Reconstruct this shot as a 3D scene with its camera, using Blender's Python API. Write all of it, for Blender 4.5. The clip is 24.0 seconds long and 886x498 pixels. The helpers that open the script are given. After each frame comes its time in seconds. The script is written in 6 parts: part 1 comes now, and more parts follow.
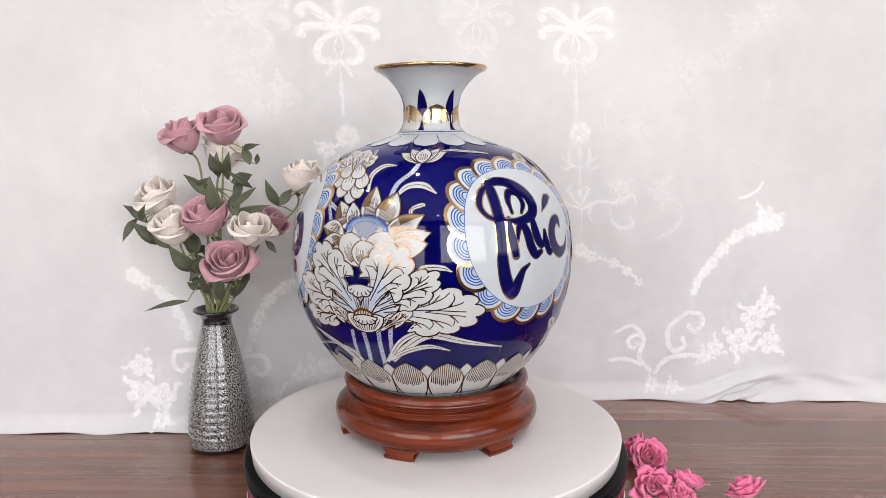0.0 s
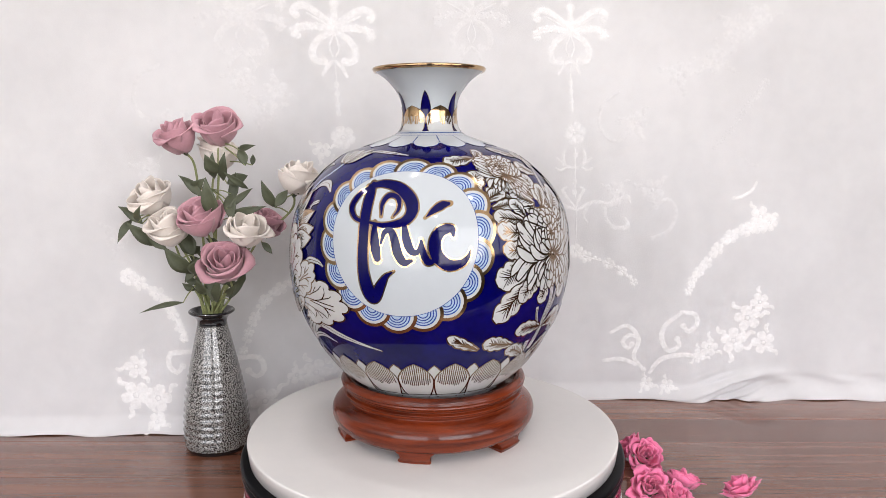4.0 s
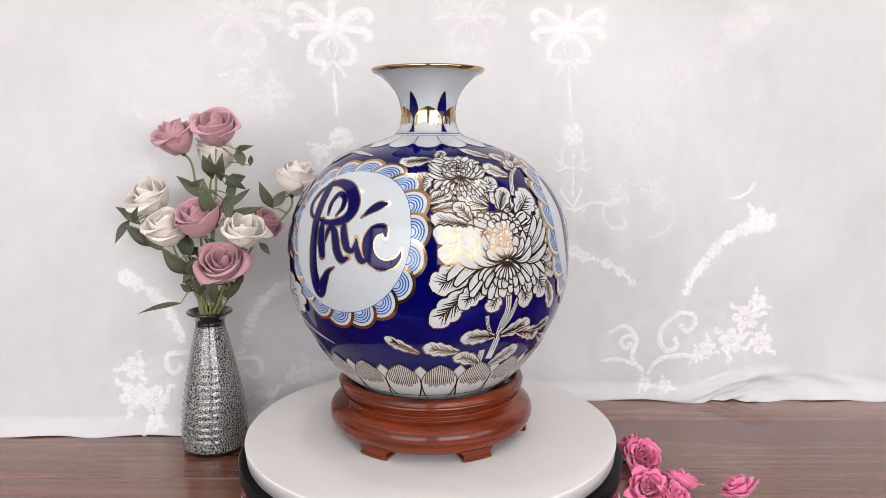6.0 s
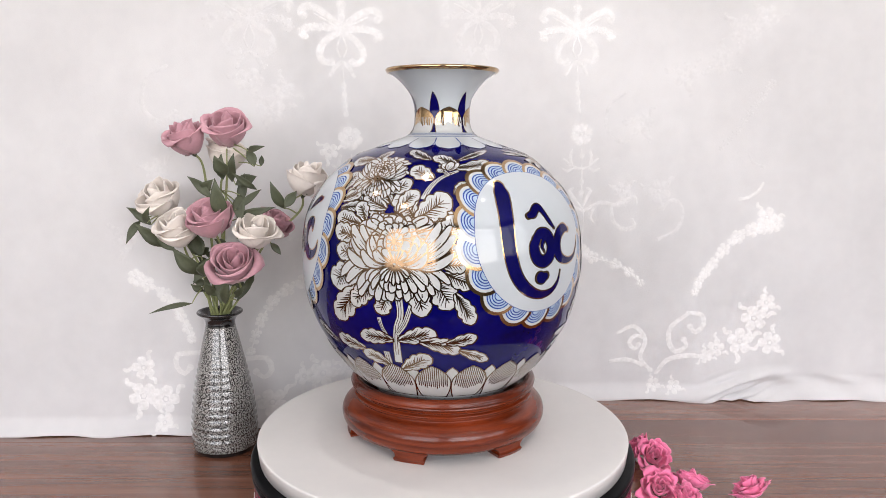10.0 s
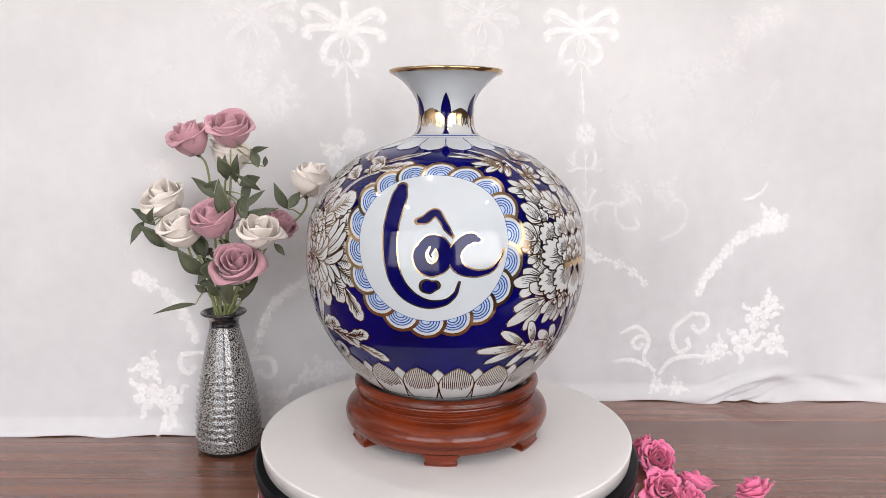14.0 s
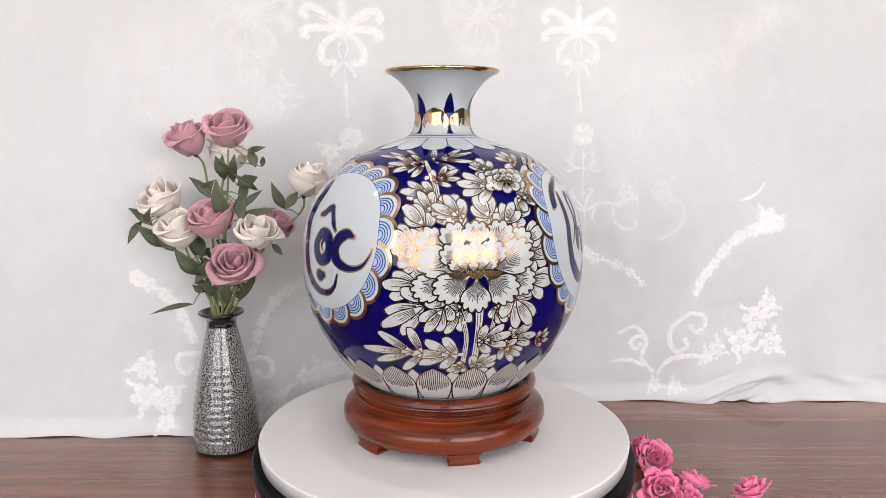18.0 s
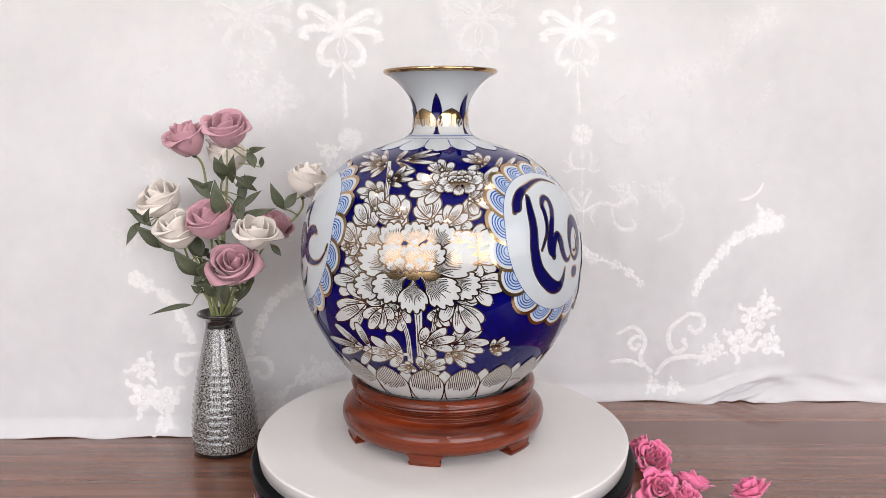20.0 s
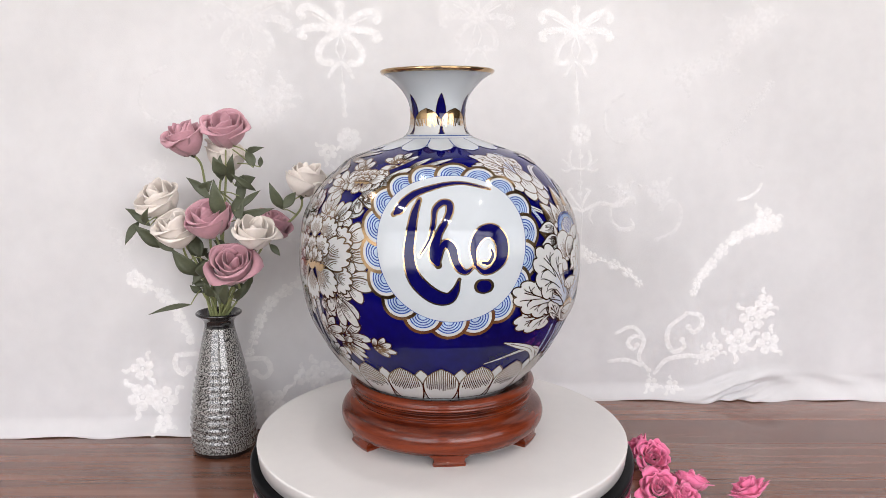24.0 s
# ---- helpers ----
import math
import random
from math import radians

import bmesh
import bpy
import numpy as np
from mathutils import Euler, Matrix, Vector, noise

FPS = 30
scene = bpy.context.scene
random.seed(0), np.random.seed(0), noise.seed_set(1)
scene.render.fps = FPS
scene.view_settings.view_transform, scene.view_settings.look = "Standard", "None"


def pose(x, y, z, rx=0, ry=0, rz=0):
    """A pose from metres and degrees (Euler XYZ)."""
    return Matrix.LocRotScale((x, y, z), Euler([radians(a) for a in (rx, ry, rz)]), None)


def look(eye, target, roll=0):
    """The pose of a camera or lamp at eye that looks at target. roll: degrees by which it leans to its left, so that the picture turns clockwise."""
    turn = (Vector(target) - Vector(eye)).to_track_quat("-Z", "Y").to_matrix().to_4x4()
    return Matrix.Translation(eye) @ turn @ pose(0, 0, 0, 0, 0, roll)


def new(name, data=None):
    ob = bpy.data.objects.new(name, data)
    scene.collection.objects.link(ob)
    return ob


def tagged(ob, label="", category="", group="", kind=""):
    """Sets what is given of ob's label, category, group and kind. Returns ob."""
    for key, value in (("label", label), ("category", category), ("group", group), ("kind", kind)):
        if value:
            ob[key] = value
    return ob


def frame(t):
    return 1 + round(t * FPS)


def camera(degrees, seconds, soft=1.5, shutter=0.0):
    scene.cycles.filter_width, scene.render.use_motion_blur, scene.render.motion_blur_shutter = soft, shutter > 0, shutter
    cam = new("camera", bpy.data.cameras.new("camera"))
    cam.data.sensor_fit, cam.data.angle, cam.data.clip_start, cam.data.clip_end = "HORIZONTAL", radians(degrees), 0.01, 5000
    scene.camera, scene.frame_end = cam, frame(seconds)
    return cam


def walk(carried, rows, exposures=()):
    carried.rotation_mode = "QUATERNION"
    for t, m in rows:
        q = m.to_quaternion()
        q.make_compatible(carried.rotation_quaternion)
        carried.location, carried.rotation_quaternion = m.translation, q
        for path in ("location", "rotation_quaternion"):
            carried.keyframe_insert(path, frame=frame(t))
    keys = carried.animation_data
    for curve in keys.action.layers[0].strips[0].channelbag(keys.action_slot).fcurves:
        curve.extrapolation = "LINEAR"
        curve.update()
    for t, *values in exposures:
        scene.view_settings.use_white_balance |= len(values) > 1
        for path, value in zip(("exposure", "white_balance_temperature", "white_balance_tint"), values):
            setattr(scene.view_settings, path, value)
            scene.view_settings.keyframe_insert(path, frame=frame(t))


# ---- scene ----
# The camera: hand-held before the table, drifting a little to the side.
T0 = 0.75                      # height of the table top
TOP = 0.095                    # height of the turntable's platter over the table
cam = camera(62.43, 24.0, soft=0.8)
CAMERA_ROWS = [
    (0, 0.0191, 0.4476, 8.770, -0.718), (1, 0.0144, 0.4504, 8.879, -0.380), (2, 0.0136, 0.4503, 8.851, -0.265),
    (3.5, 0.0133, 0.4497, 8.825, -0.136), (4.5, 0.0137, 0.4500, 8.849, -0.061), (5.5, 0.0141, 0.4494, 8.774, -0.006),
    (6.5, 0.0137, 0.4500, 8.786, 0.063), (7.5, 0.0127, 0.4506, 8.811, 0.066), (8, 0.0106, 0.4504, 8.803, 0.062),
    (8.5, 0.0072, 0.4504, 8.806, 0.059), (9, 0.0037, 0.4508, 8.824, 0.064), (9.5, 0.0010, 0.4511, 8.837, 0.062),
    (10, -0.0002, 0.4513, 8.848, 0.011), (10.5, 0.0004, 0.4512, 8.827, -0.122), (11.5, 0.0001, 0.4519, 8.862, -0.205),
    (12.5, -0.0001, 0.4526, 8.898, -0.287), (13.5, -0.0005, 0.4540, 8.953, -0.262), (14.5, -0.0008, 0.4540, 8.932, -0.208),
    (15.5, -0.0014, 0.4542, 8.924, -0.152), (16.5, -0.0003, 0.4530, 8.888, -0.151), (17.5, -0.0003, 0.4530, 8.896, -0.103),
    (18.5, 0.0002, 0.4525, 8.857, -0.074), (19.5, -0.0004, 0.4527, 8.843, -0.008), (20.5, -0.0009, 0.4528, 8.829, 0.058),
    (21.5, -0.0011, 0.4526, 8.851, 0.081), (22.5, -0.0014, 0.4527, 8.869, 0.134), (23.3, -0.0022, 0.4529, 8.885, 0.194),
    (24, -0.0019, 0.4538, 8.915, 0.183)]
walk(cam, [(t, pose(x, -0.868, T0 + z, 90 - tilt, 0, -yaw) @ pose(0, 0, 0, 0, 0, 0.045)) for t, x, z, tilt, yaw in CAMERA_ROWS])

# Daylight: a sky outside and two tall windows behind the camera.
world = bpy.data.worlds.new("world")
scene.world = world
world.use_nodes = True
sky = world.node_tree.nodes.new("ShaderNodeTexSky")
sky.sky_type, sky.sun_disc, sky.sun_elevation, sky.sun_rotation = "NISHITA", False, radians(40), radians(150)
world.node_tree.nodes["Background"].inputs["Strength"].default_value = 0.12
world.node_tree.links.new(sky.outputs[0], world.node_tree.nodes["Background"].inputs["Color"])
sun = new("sun", bpy.data.lights.new("sun", "SUN"))
sun.data.energy, sun.data.angle, sun.data.color = 1.0, radians(12), (1, 0.96, 0.9)
sun.matrix_world = look((6, 4, 8), (0, 0, 0))
scene.view_settings.exposure = 0.61


def window_light(x, z, width, height, watts, y, tone=(1.0, 0.962, 0.972)):
    ob = new("window_daylight", bpy.data.lights.new("window_daylight", "AREA"))
    ob.data.shape, ob.data.size, ob.data.size_y, ob.data.energy, ob.data.color = "RECTANGLE", width, height, watts, tone
    ob.matrix_world = look((x, y, z), (x, y + 1, z))
    return ob


WINDOWS = ((1.32, 1.70, 2.00, 1.40, 37), (-1.30, 1.65, 2.2, 1.5, 31))    # behind the camera: centre x, centre z, width, height, light
DOWNLIGHTS = ((-0.25, -0.05), (0.85, 0.0), (-1.35, -0.1), (0.90, -0.75), (-0.9, -1.0), (0.2, -1.9))   # lamps in the ceiling
WALL_Y = -2.6
SIDE_FILL = (-1.70, 1.75, 1.35, 1.30, 10)      # unseen fill added in the east wall: centre y, centre z, width, height, light
for x, z, w, h, watts in WINDOWS:
    window_light(x, z, w, h, watts, WALL_Y + 0.02)
# Fill lamp added to brighten the right side; no window is known there.
daylight = window_light(0, 0, *SIDE_FILL[2:], 0)
daylight.matrix_world = look((2.48, SIDE_FILL[0], SIDE_FILL[1]), (0, SIDE_FILL[0], SIDE_FILL[1]))
for x, y in DOWNLIGHTS:
    lamp = new("downlight_glow", bpy.data.lights.new("downlight_glow", "AREA"))
    lamp.data.shape, lamp.data.size, lamp.data.energy, lamp.data.color = "DISK", 0.045, 2.4, (1.0, 0.97, 0.95)
    lamp.matrix_world = look((x, y, 2.765), (x, y, 0))


# ---- materials ----
def material(name, colour, rough=0.5, metal=0.0, vary=0.0, scale=20.0, bump=0.0, bump_scale=None, coat=0.0, spec=0.5, sheen=0.0, island=0.0, detail=4.0):
    """A surface of one stuff, with mottling at two scales and a fine relief."""
    m = bpy.data.materials.new(name)
    m.use_nodes = True
    n, link = m.node_tree.nodes, m.node_tree.links.new
    b = n["Principled BSDF"]
    b.inputs["Roughness"].default_value, b.inputs["Metallic"].default_value = rough, metal
    b.inputs["Coat Weight"].default_value, b.inputs["Coat Roughness"].default_value = coat, 0.06
    b.inputs["Specular IOR Level"].default_value, b.inputs["Sheen Weight"].default_value = spec, sheen
    b.inputs["Base Color"].default_value = (*colour, 1)
    where = n.new("ShaderNodeTexCoord").outputs["Object"]
    if vary:
        big, small = n.new("ShaderNodeTexNoise"), n.new("ShaderNodeTexNoise")
        for node, s in ((big, scale), (small, scale * 9)):
            node.inputs["Scale"].default_value, node.inputs["Detail"].default_value = s, detail
            link(where, node.inputs["Vector"])
        add = n.new("ShaderNodeMath")
        add.operation = "MULTIPLY_ADD"
        add.inputs[1].default_value = 0.5
        link(small.outputs["Fac"], add.inputs[0])
        link(big.outputs["Fac"], add.inputs[2])
        ramp = n.new("ShaderNodeMapRange")
        ramp.inputs["From Min"].default_value, ramp.inputs["From Max"].default_value = 0.45, 1.05
        ramp.inputs["To Min"].default_value, ramp.inputs["To Max"].default_value = 1 - vary, 1 + vary
        link(add.outputs[0], ramp.inputs["Value"])
        level = ramp.outputs[0]
        if island:
            geo = n.new("ShaderNodeNewGeometry")
            part_of = n.new("ShaderNodeMapRange")
            part_of.inputs["To Min"].default_value, part_of.inputs["To Max"].default_value = 1 - island, 1 + island
            link(geo.outputs["Random Per Island"], part_of.inputs["Value"])
            times = n.new("ShaderNodeMath")
            times.operation = "MULTIPLY"
            link(level, times.inputs[0])
            link(part_of.outputs[0], times.inputs[1])
            level = times.outputs[0]
        mul = n.new("ShaderNodeVectorMath")
        mul.operation = "SCALE"
        mul.inputs[0].default_value = colour
        link(level, mul.inputs["Scale"])
        link(mul.outputs[0], b.inputs["Base Color"])
    if bump:
        grain, relief = n.new("ShaderNodeTexNoise"), n.new("ShaderNodeBump")
        grain.inputs["Scale"].default_value, grain.inputs["Detail"].default_value = bump_scale or scale * 6, 6
        relief.inputs["Strength"].default_value, relief.inputs["Distance"].default_value = bump, 0.001
        link(where, grain.inputs["Vector"])
        link(grain.outputs["Fac"], relief.inputs["Height"])
        link(relief.outputs[0], b.inputs["Normal"])
    return m


def wood(name, dark, light, stretch, rough, coat=0.0, scale=6.0, random_tone=0.0, gloss=0.5):
    """Stained timber: long grain, pores and a lacquer."""
    m = bpy.data.materials.new(name)
    m.use_nodes = True
    n, link = m.node_tree.nodes, m.node_tree.links.new
    b = n["Principled BSDF"]
    b.inputs["Roughness"].default_value, b.inputs["Coat Weight"].default_value, b.inputs["Coat Roughness"].default_value = rough, coat, 0.07
    b.inputs["Specular IOR Level"].default_value = gloss
    mapping = n.new("ShaderNodeMapping")
    mapping.inputs["Scale"].default_value = stretch
    link(n.new("ShaderNodeTexCoord").outputs["Object"], mapping.inputs["Vector"])
    broad, fine = n.new("ShaderNodeTexNoise"), n.new("ShaderNodeTexNoise")
    for node, s, d in ((broad, scale, 5), (fine, scale * 12, 8)):
        node.inputs["Scale"].default_value, node.inputs["Detail"].default_value, node.inputs["Distortion"].default_value = s, d, 0.6
        link(mapping.outputs[0], node.inputs["Vector"])
    mix = n.new("ShaderNodeMath")
    mix.operation = "MULTIPLY_ADD"
    mix.inputs[1].default_value = 0.35
    link(fine.outputs["Fac"], mix.inputs[0])
    link(broad.outputs["Fac"], mix.inputs[2])
    value = mix.outputs[0]
    if random_tone:
        who, shift = n.new("ShaderNodeObjectInfo"), n.new("ShaderNodeMath")
        shift.operation = "MULTIPLY_ADD"
        shift.inputs[1].default_value = random_tone
        link(who.outputs["Random"], shift.inputs[0])
        link(value, shift.inputs[2])
        value = shift.outputs[0]
    ramp = n.new("ShaderNodeValToRGB")
    ramp.color_ramp.elements[0].position, ramp.color_ramp.elements[0].color = 0.45, (*dark, 1)
    ramp.color_ramp.elements[1].position, ramp.color_ramp.elements[1].color = 0.85 + random_tone, (*light, 1)
    link(value, ramp.inputs[0])
    link(ramp.outputs[0], b.inputs["Base Color"])
    relief = n.new("ShaderNodeBump")
    relief.inputs["Strength"].default_value, relief.inputs["Distance"].default_value = 0.12, 0.001
    link(fine.outputs["Fac"], relief.inputs["Height"])
    link(relief.outputs[0], b.inputs["Normal"])
    return m


def cloth(name, colour, vary, weave, rough=0.9, through_light=0.25, mottle=5):
    """Thin woven stuff that lets some light through."""
    m = material(name, colour, rough, vary=vary, scale=mottle, bump=0.25, bump_scale=weave, spec=0.2)
    n, link = m.node_tree.nodes, m.node_tree.links.new
    b, out = n["Principled BSDF"], n["Material Output"]
    thin, mix = n.new("ShaderNodeBsdfTranslucent"), n.new("ShaderNodeMixShader")
    thin.inputs["Color"].default_value = (*colour, 1)
    mix.inputs[0].default_value = through_light
    link(b.outputs[0], mix.inputs[1])
    link(thin.outputs[0], mix.inputs[2])
    link(mix.outputs[0], out.inputs["Surface"])
    return m


def speckled_glaze(name):
    """Pale glaze covered by fine dark rings, worn thinner on the ridges."""
    m = bpy.data.materials.new(name)
    m.use_nodes = True
    n, link = m.node_tree.nodes, m.node_tree.links.new
    b = n["Principled BSDF"]
    b.inputs["Roughness"].default_value, b.inputs["Coat Weight"].default_value = 0.22, 0.6
    where = n.new("ShaderNodeTexCoord").outputs["Object"]
    cells = n.new("ShaderNodeTexVoronoi")
    cells.inputs["Scale"].default_value, cells.inputs["Randomness"].default_value = 540, 0.6
    link(where, cells.inputs["Vector"])
    ramp = n.new("ShaderNodeValToRGB")
    e = ramp.color_ramp.elements
    e[0].position, e[0].color = 0.0, (0.012, 0.012, 0.012, 1)
    e[1].position, e[1].color = 0.62, (0.016, 0.016, 0.015, 1)
    for at, c in ((0.13, 0.014), (0.20, 0.37), (0.45, 0.34), (0.53, 0.018)):
        el = e.new(at)
        el.color = (c, c * 0.97, c * 0.93, 1)
    link(cells.outputs["Distance"], ramp.inputs[0])
    cloud = n.new("ShaderNodeTexNoise")
    cloud.inputs["Scale"].default_value = 28
    link(where, cloud.inputs["Vector"])
    dim, scale = n.new("ShaderNodeMapRange"), n.new("ShaderNodeVectorMath")
    dim.inputs["To Min"].default_value, dim.inputs["To Max"].default_value = 0.72, 1.2
    link(cloud.outputs["Fac"], dim.inputs["Value"])
    scale.operation = "SCALE"
    link(ramp.outputs[0], scale.inputs[0])
    link(dim.outputs[0], scale.inputs["Scale"])
    link(scale.outputs[0], b.inputs["Base Color"])
    return m


COBALT = material("cobalt_glaze", (0.0010, 0.0009, 0.070), 0.03, spec=0.28, vary=0.5, scale=14, bump=0.04, bump_scale=60)
PORCELAIN = material("porcelain_glaze", (0.440, 0.466, 0.488), 0.06, spec=0.34, vary=0.03, scale=10, bump=0.03, bump_scale=70)
INK_WHITE = material("white_slip", (0.455, 0.455, 0.45), 0.06, spec=0.34, vary=0.05, scale=40)
INK_BLUE = material("pale_blue_wash", (0.31, 0.405, 0.53), 0.06, vary=0.25, scale=60)
INK_DEEP = material("blue_line", (0.022, 0.050, 0.22), 0.07, vary=0.2, scale=60)
INK_SHADE = material("pale_blue_shade", (0.37, 0.41, 0.50), 0.16, vary=0.1, scale=60)
INK_NAVY = material("lettering_cobalt", (0.0024, 0.0018, 0.060), 0.07, spec=0.27, vary=0.3, scale=50)
GOLD = material("gold_lustre", (0.50, 0.345, 0.19), 0.12, 1.0, vary=0.3, scale=60)
GOLD_LINE = material("gold_brown_line", (0.215, 0.142, 0.086), 0.11, 1.0, vary=0.35, scale=70)
STAND_WOOD = wood("red_brown_lacquered_wood", (0.034, 0.0045, 0.0018), (0.185, 0.028, 0.0065), (0.7, 0.7, 13), 0.26, 0.30, 9, gloss=0.25)
TABLE_WOOD = wood("brown_table_wood", (0.080, 0.027, 0.0145), (0.215, 0.088, 0.052), (0.45, 13, 13), 0.22, 0.55, 4, 0.30)
PLATTER = material("white_painted_platter", (0.66, 0.64, 0.625), 0.45, vary=0.03, scale=8, bump=0.05, bump_scale=90)
BLACK_RUBBER = material("black_glossy_plastic", (0.004, 0.004, 0.005), 0.30, vary=0.2, scale=20, spec=0.06)
CRIMSON = material("dark_crimson_band", (0.16, 0.008, 0.03), 0.25, vary=0.3, scale=25)
BOTTLE_GLAZE = speckled_glaze("speckled_grey_glaze")
BLACK_GLAZE = material("black_glaze", (0.008, 0.008, 0.009), 0.1, vary=0.3, scale=30, coat=0.8)
ROSE_PINK = material("dusty_pink_foam", (0.50, 0.262, 0.305), 0.75, vary=0.16, scale=25, bump=0.15, bump_scale=400, sheen=0.2, island=0.07)
ROSE_CREAM = material("cream_foam", (0.72, 0.65, 0.595), 0.75, vary=0.08, scale=25, bump=0.15, bump_scale=400, sheen=0.2, island=0.05)
HOT_PINK = material("bright_pink_silk", (0.86, 0.19, 0.37), 0.7, vary=0.25, scale=60, bump=0.2, bump_scale=700, sheen=0.3, island=0.18)
LEAF_GREEN = material("olive_leaf_fabric", (0.062, 0.070, 0.039), 0.6, vary=0.3, scale=40, bump=0.2, bump_scale=500, island=0.25)
STEM_GREEN = material("pale_green_stem", (0.24, 0.26, 0.11), 0.55, vary=0.25, scale=50, island=0.2)
CURTAIN_CLOTH = cloth("sheer_white_curtain_cloth", (0.755, 0.74, 0.745), 0.07, 900)
SOFT_THREAD = cloth("soft_white_embroidery_thread", (0.780, 0.766, 0.766), 0.08, 1300, through_light=0.12, mottle=160)
EMBROIDERY = cloth("white_embroidery_thread", (0.818, 0.803, 0.797), 0.08, 1300, through_light=0.1, mottle=160)
FAINT_THREAD = cloth("veiled_embroidery_thread", (0.764, 0.749, 0.753), 0.08, 1300, through_light=0.2, mottle=160)
ROOM_PAINT = material("grey_beige_wall_paint", (0.13, 0.122, 0.118), 0.8, vary=0.06, scale=3, bump=0.1, bump_scale=150)
WALL_PAINT = material("white_wall_paint", (0.74, 0.72, 0.70), 0.8, vary=0.04, scale=3, bump=0.1, bump_scale=150)
FLOOR_WOOD = material("dark_brown_floor", (0.085, 0.065, 0.050), 0.4, vary=0.12, scale=3)
FRAME_PAINT = material("white_window_frame", (0.7, 0.7, 0.68), 0.4, vary=0.03, scale=10)


# ---- building helpers ----
def part(name, bm, mat, parent=None, label="", smooth=True):
    """Links a bmesh as one mesh object, under a thing or a part if given. mat: one material or several."""
    me = bpy.data.meshes.new(name)
    bm.to_mesh(me)
    bm.free()
    for m in mat if isinstance(mat, (list, tuple)) else [mat]:
        me.materials.append(m)
    if smooth:
        me.polygons.foreach_set("use_smooth", [True] * len(me.polygons))
    ob = new(name, me)
    ob.parent = parent
    if label:
        ob["label"] = label
    return ob


def thing(name, at=(0, 0, 0), label="", category="", group="", kind=""):
    ob = new(name)
    ob.empty_display_size = 0.05
    ob.location = at
    return tagged(ob, label, category, group, kind)


def spline(points, steps):
    """A smooth line through points of any dimension."""
    p = np.array(points, float)
    if len(p) == 2:
        t = np.linspace(0, 1, steps)[:, None]
        return p[0] * (1 - t) + p[1] * t
    q = np.vstack([2 * p[0] - p[1], p, 2 * p[-1] - p[-2]])
    out = []
    per = max(2, steps // (len(p) - 1))
    for i in range(len(p) - 1):
        a, b, c, d = q[i:i + 4]
        t = np.linspace(0, 1, per, endpoint=False)[:, None]
        out.append(0.5 * (2 * b + (c - a) * t + (2 * a - 5 * b + 4 * c - d) * t ** 2 + (3 * b - a - 3 * c + d) * t ** 3))
    return np.vstack(out + [p[-1:]])


def lathe(profile, seg=96, ridge=None, close_top=False, mats=None):
    """Turns a profile of (radius, height) about the upright axis. mats(z): a material's index by height."""
    bm = bmesh.new()
    rings = []
    for r, z in profile:
        rings.append([bm.verts.new((r * math.cos(a), r * math.sin(a), z)) for a in np.linspace(0, 2 * math.pi, seg, endpoint=False)])
    for i in range(len(rings) - 1):
        for k in range(seg):
            j = (k + 1) % seg
            f = bm.faces.new((rings[i][k], rings[i][j], rings[i + 1][j], rings[i + 1][k]))
            if mats:
                f.material_index = mats((profile[i][1] + profile[i + 1][1]) / 2)
    bm.faces.new(rings[0][::-1])
    if close_top:
        bm.faces.new(rings[-1])
    return bm


def block(size, at, bevel=0.002):
    bm = bmesh.new()
    bmesh.ops.create_cube(bm, size=1, matrix=Matrix.Translation(at) @ Matrix.Diagonal((*size, 1)))
    if bevel:
        bmesh.ops.bevel(bm, geom=bm.edges[:], offset=bevel, segments=2, profile=0.5, affect="EDGES")
    return bm


def tube(points, radii, seg=8, bm=None, steps=16):
    """A round bar along a smooth line, with a radius that changes along it."""
    bm = bm or bmesh.new()
    line = spline([(*p, r) for p, r in zip(points, radii)], steps)
    last = None
    for i, (x, y, z, r) in enumerate(line):
        d = Vector(line[min(i + 1, len(line) - 1)][:3]) - Vector(line[max(i - 1, 0)][:3])
        turn = d.to_track_quat("Z", "Y").to_matrix()
        ring = [bm.verts.new(Vector((x, y, z)) + turn @ Vector((r * math.cos(a), r * math.sin(a), 0))) for a in np.linspace(0, 2 * math.pi, seg, endpoint=False)]
        if last:
            for k in range(seg):
                bm.faces.new((last[k], last[(k + 1) % seg], ring[(k + 1) % seg], ring[k]))
        else:
            bm.faces.new(ring[::-1])
        last = ring
    bm.faces.new(last)
    return bm


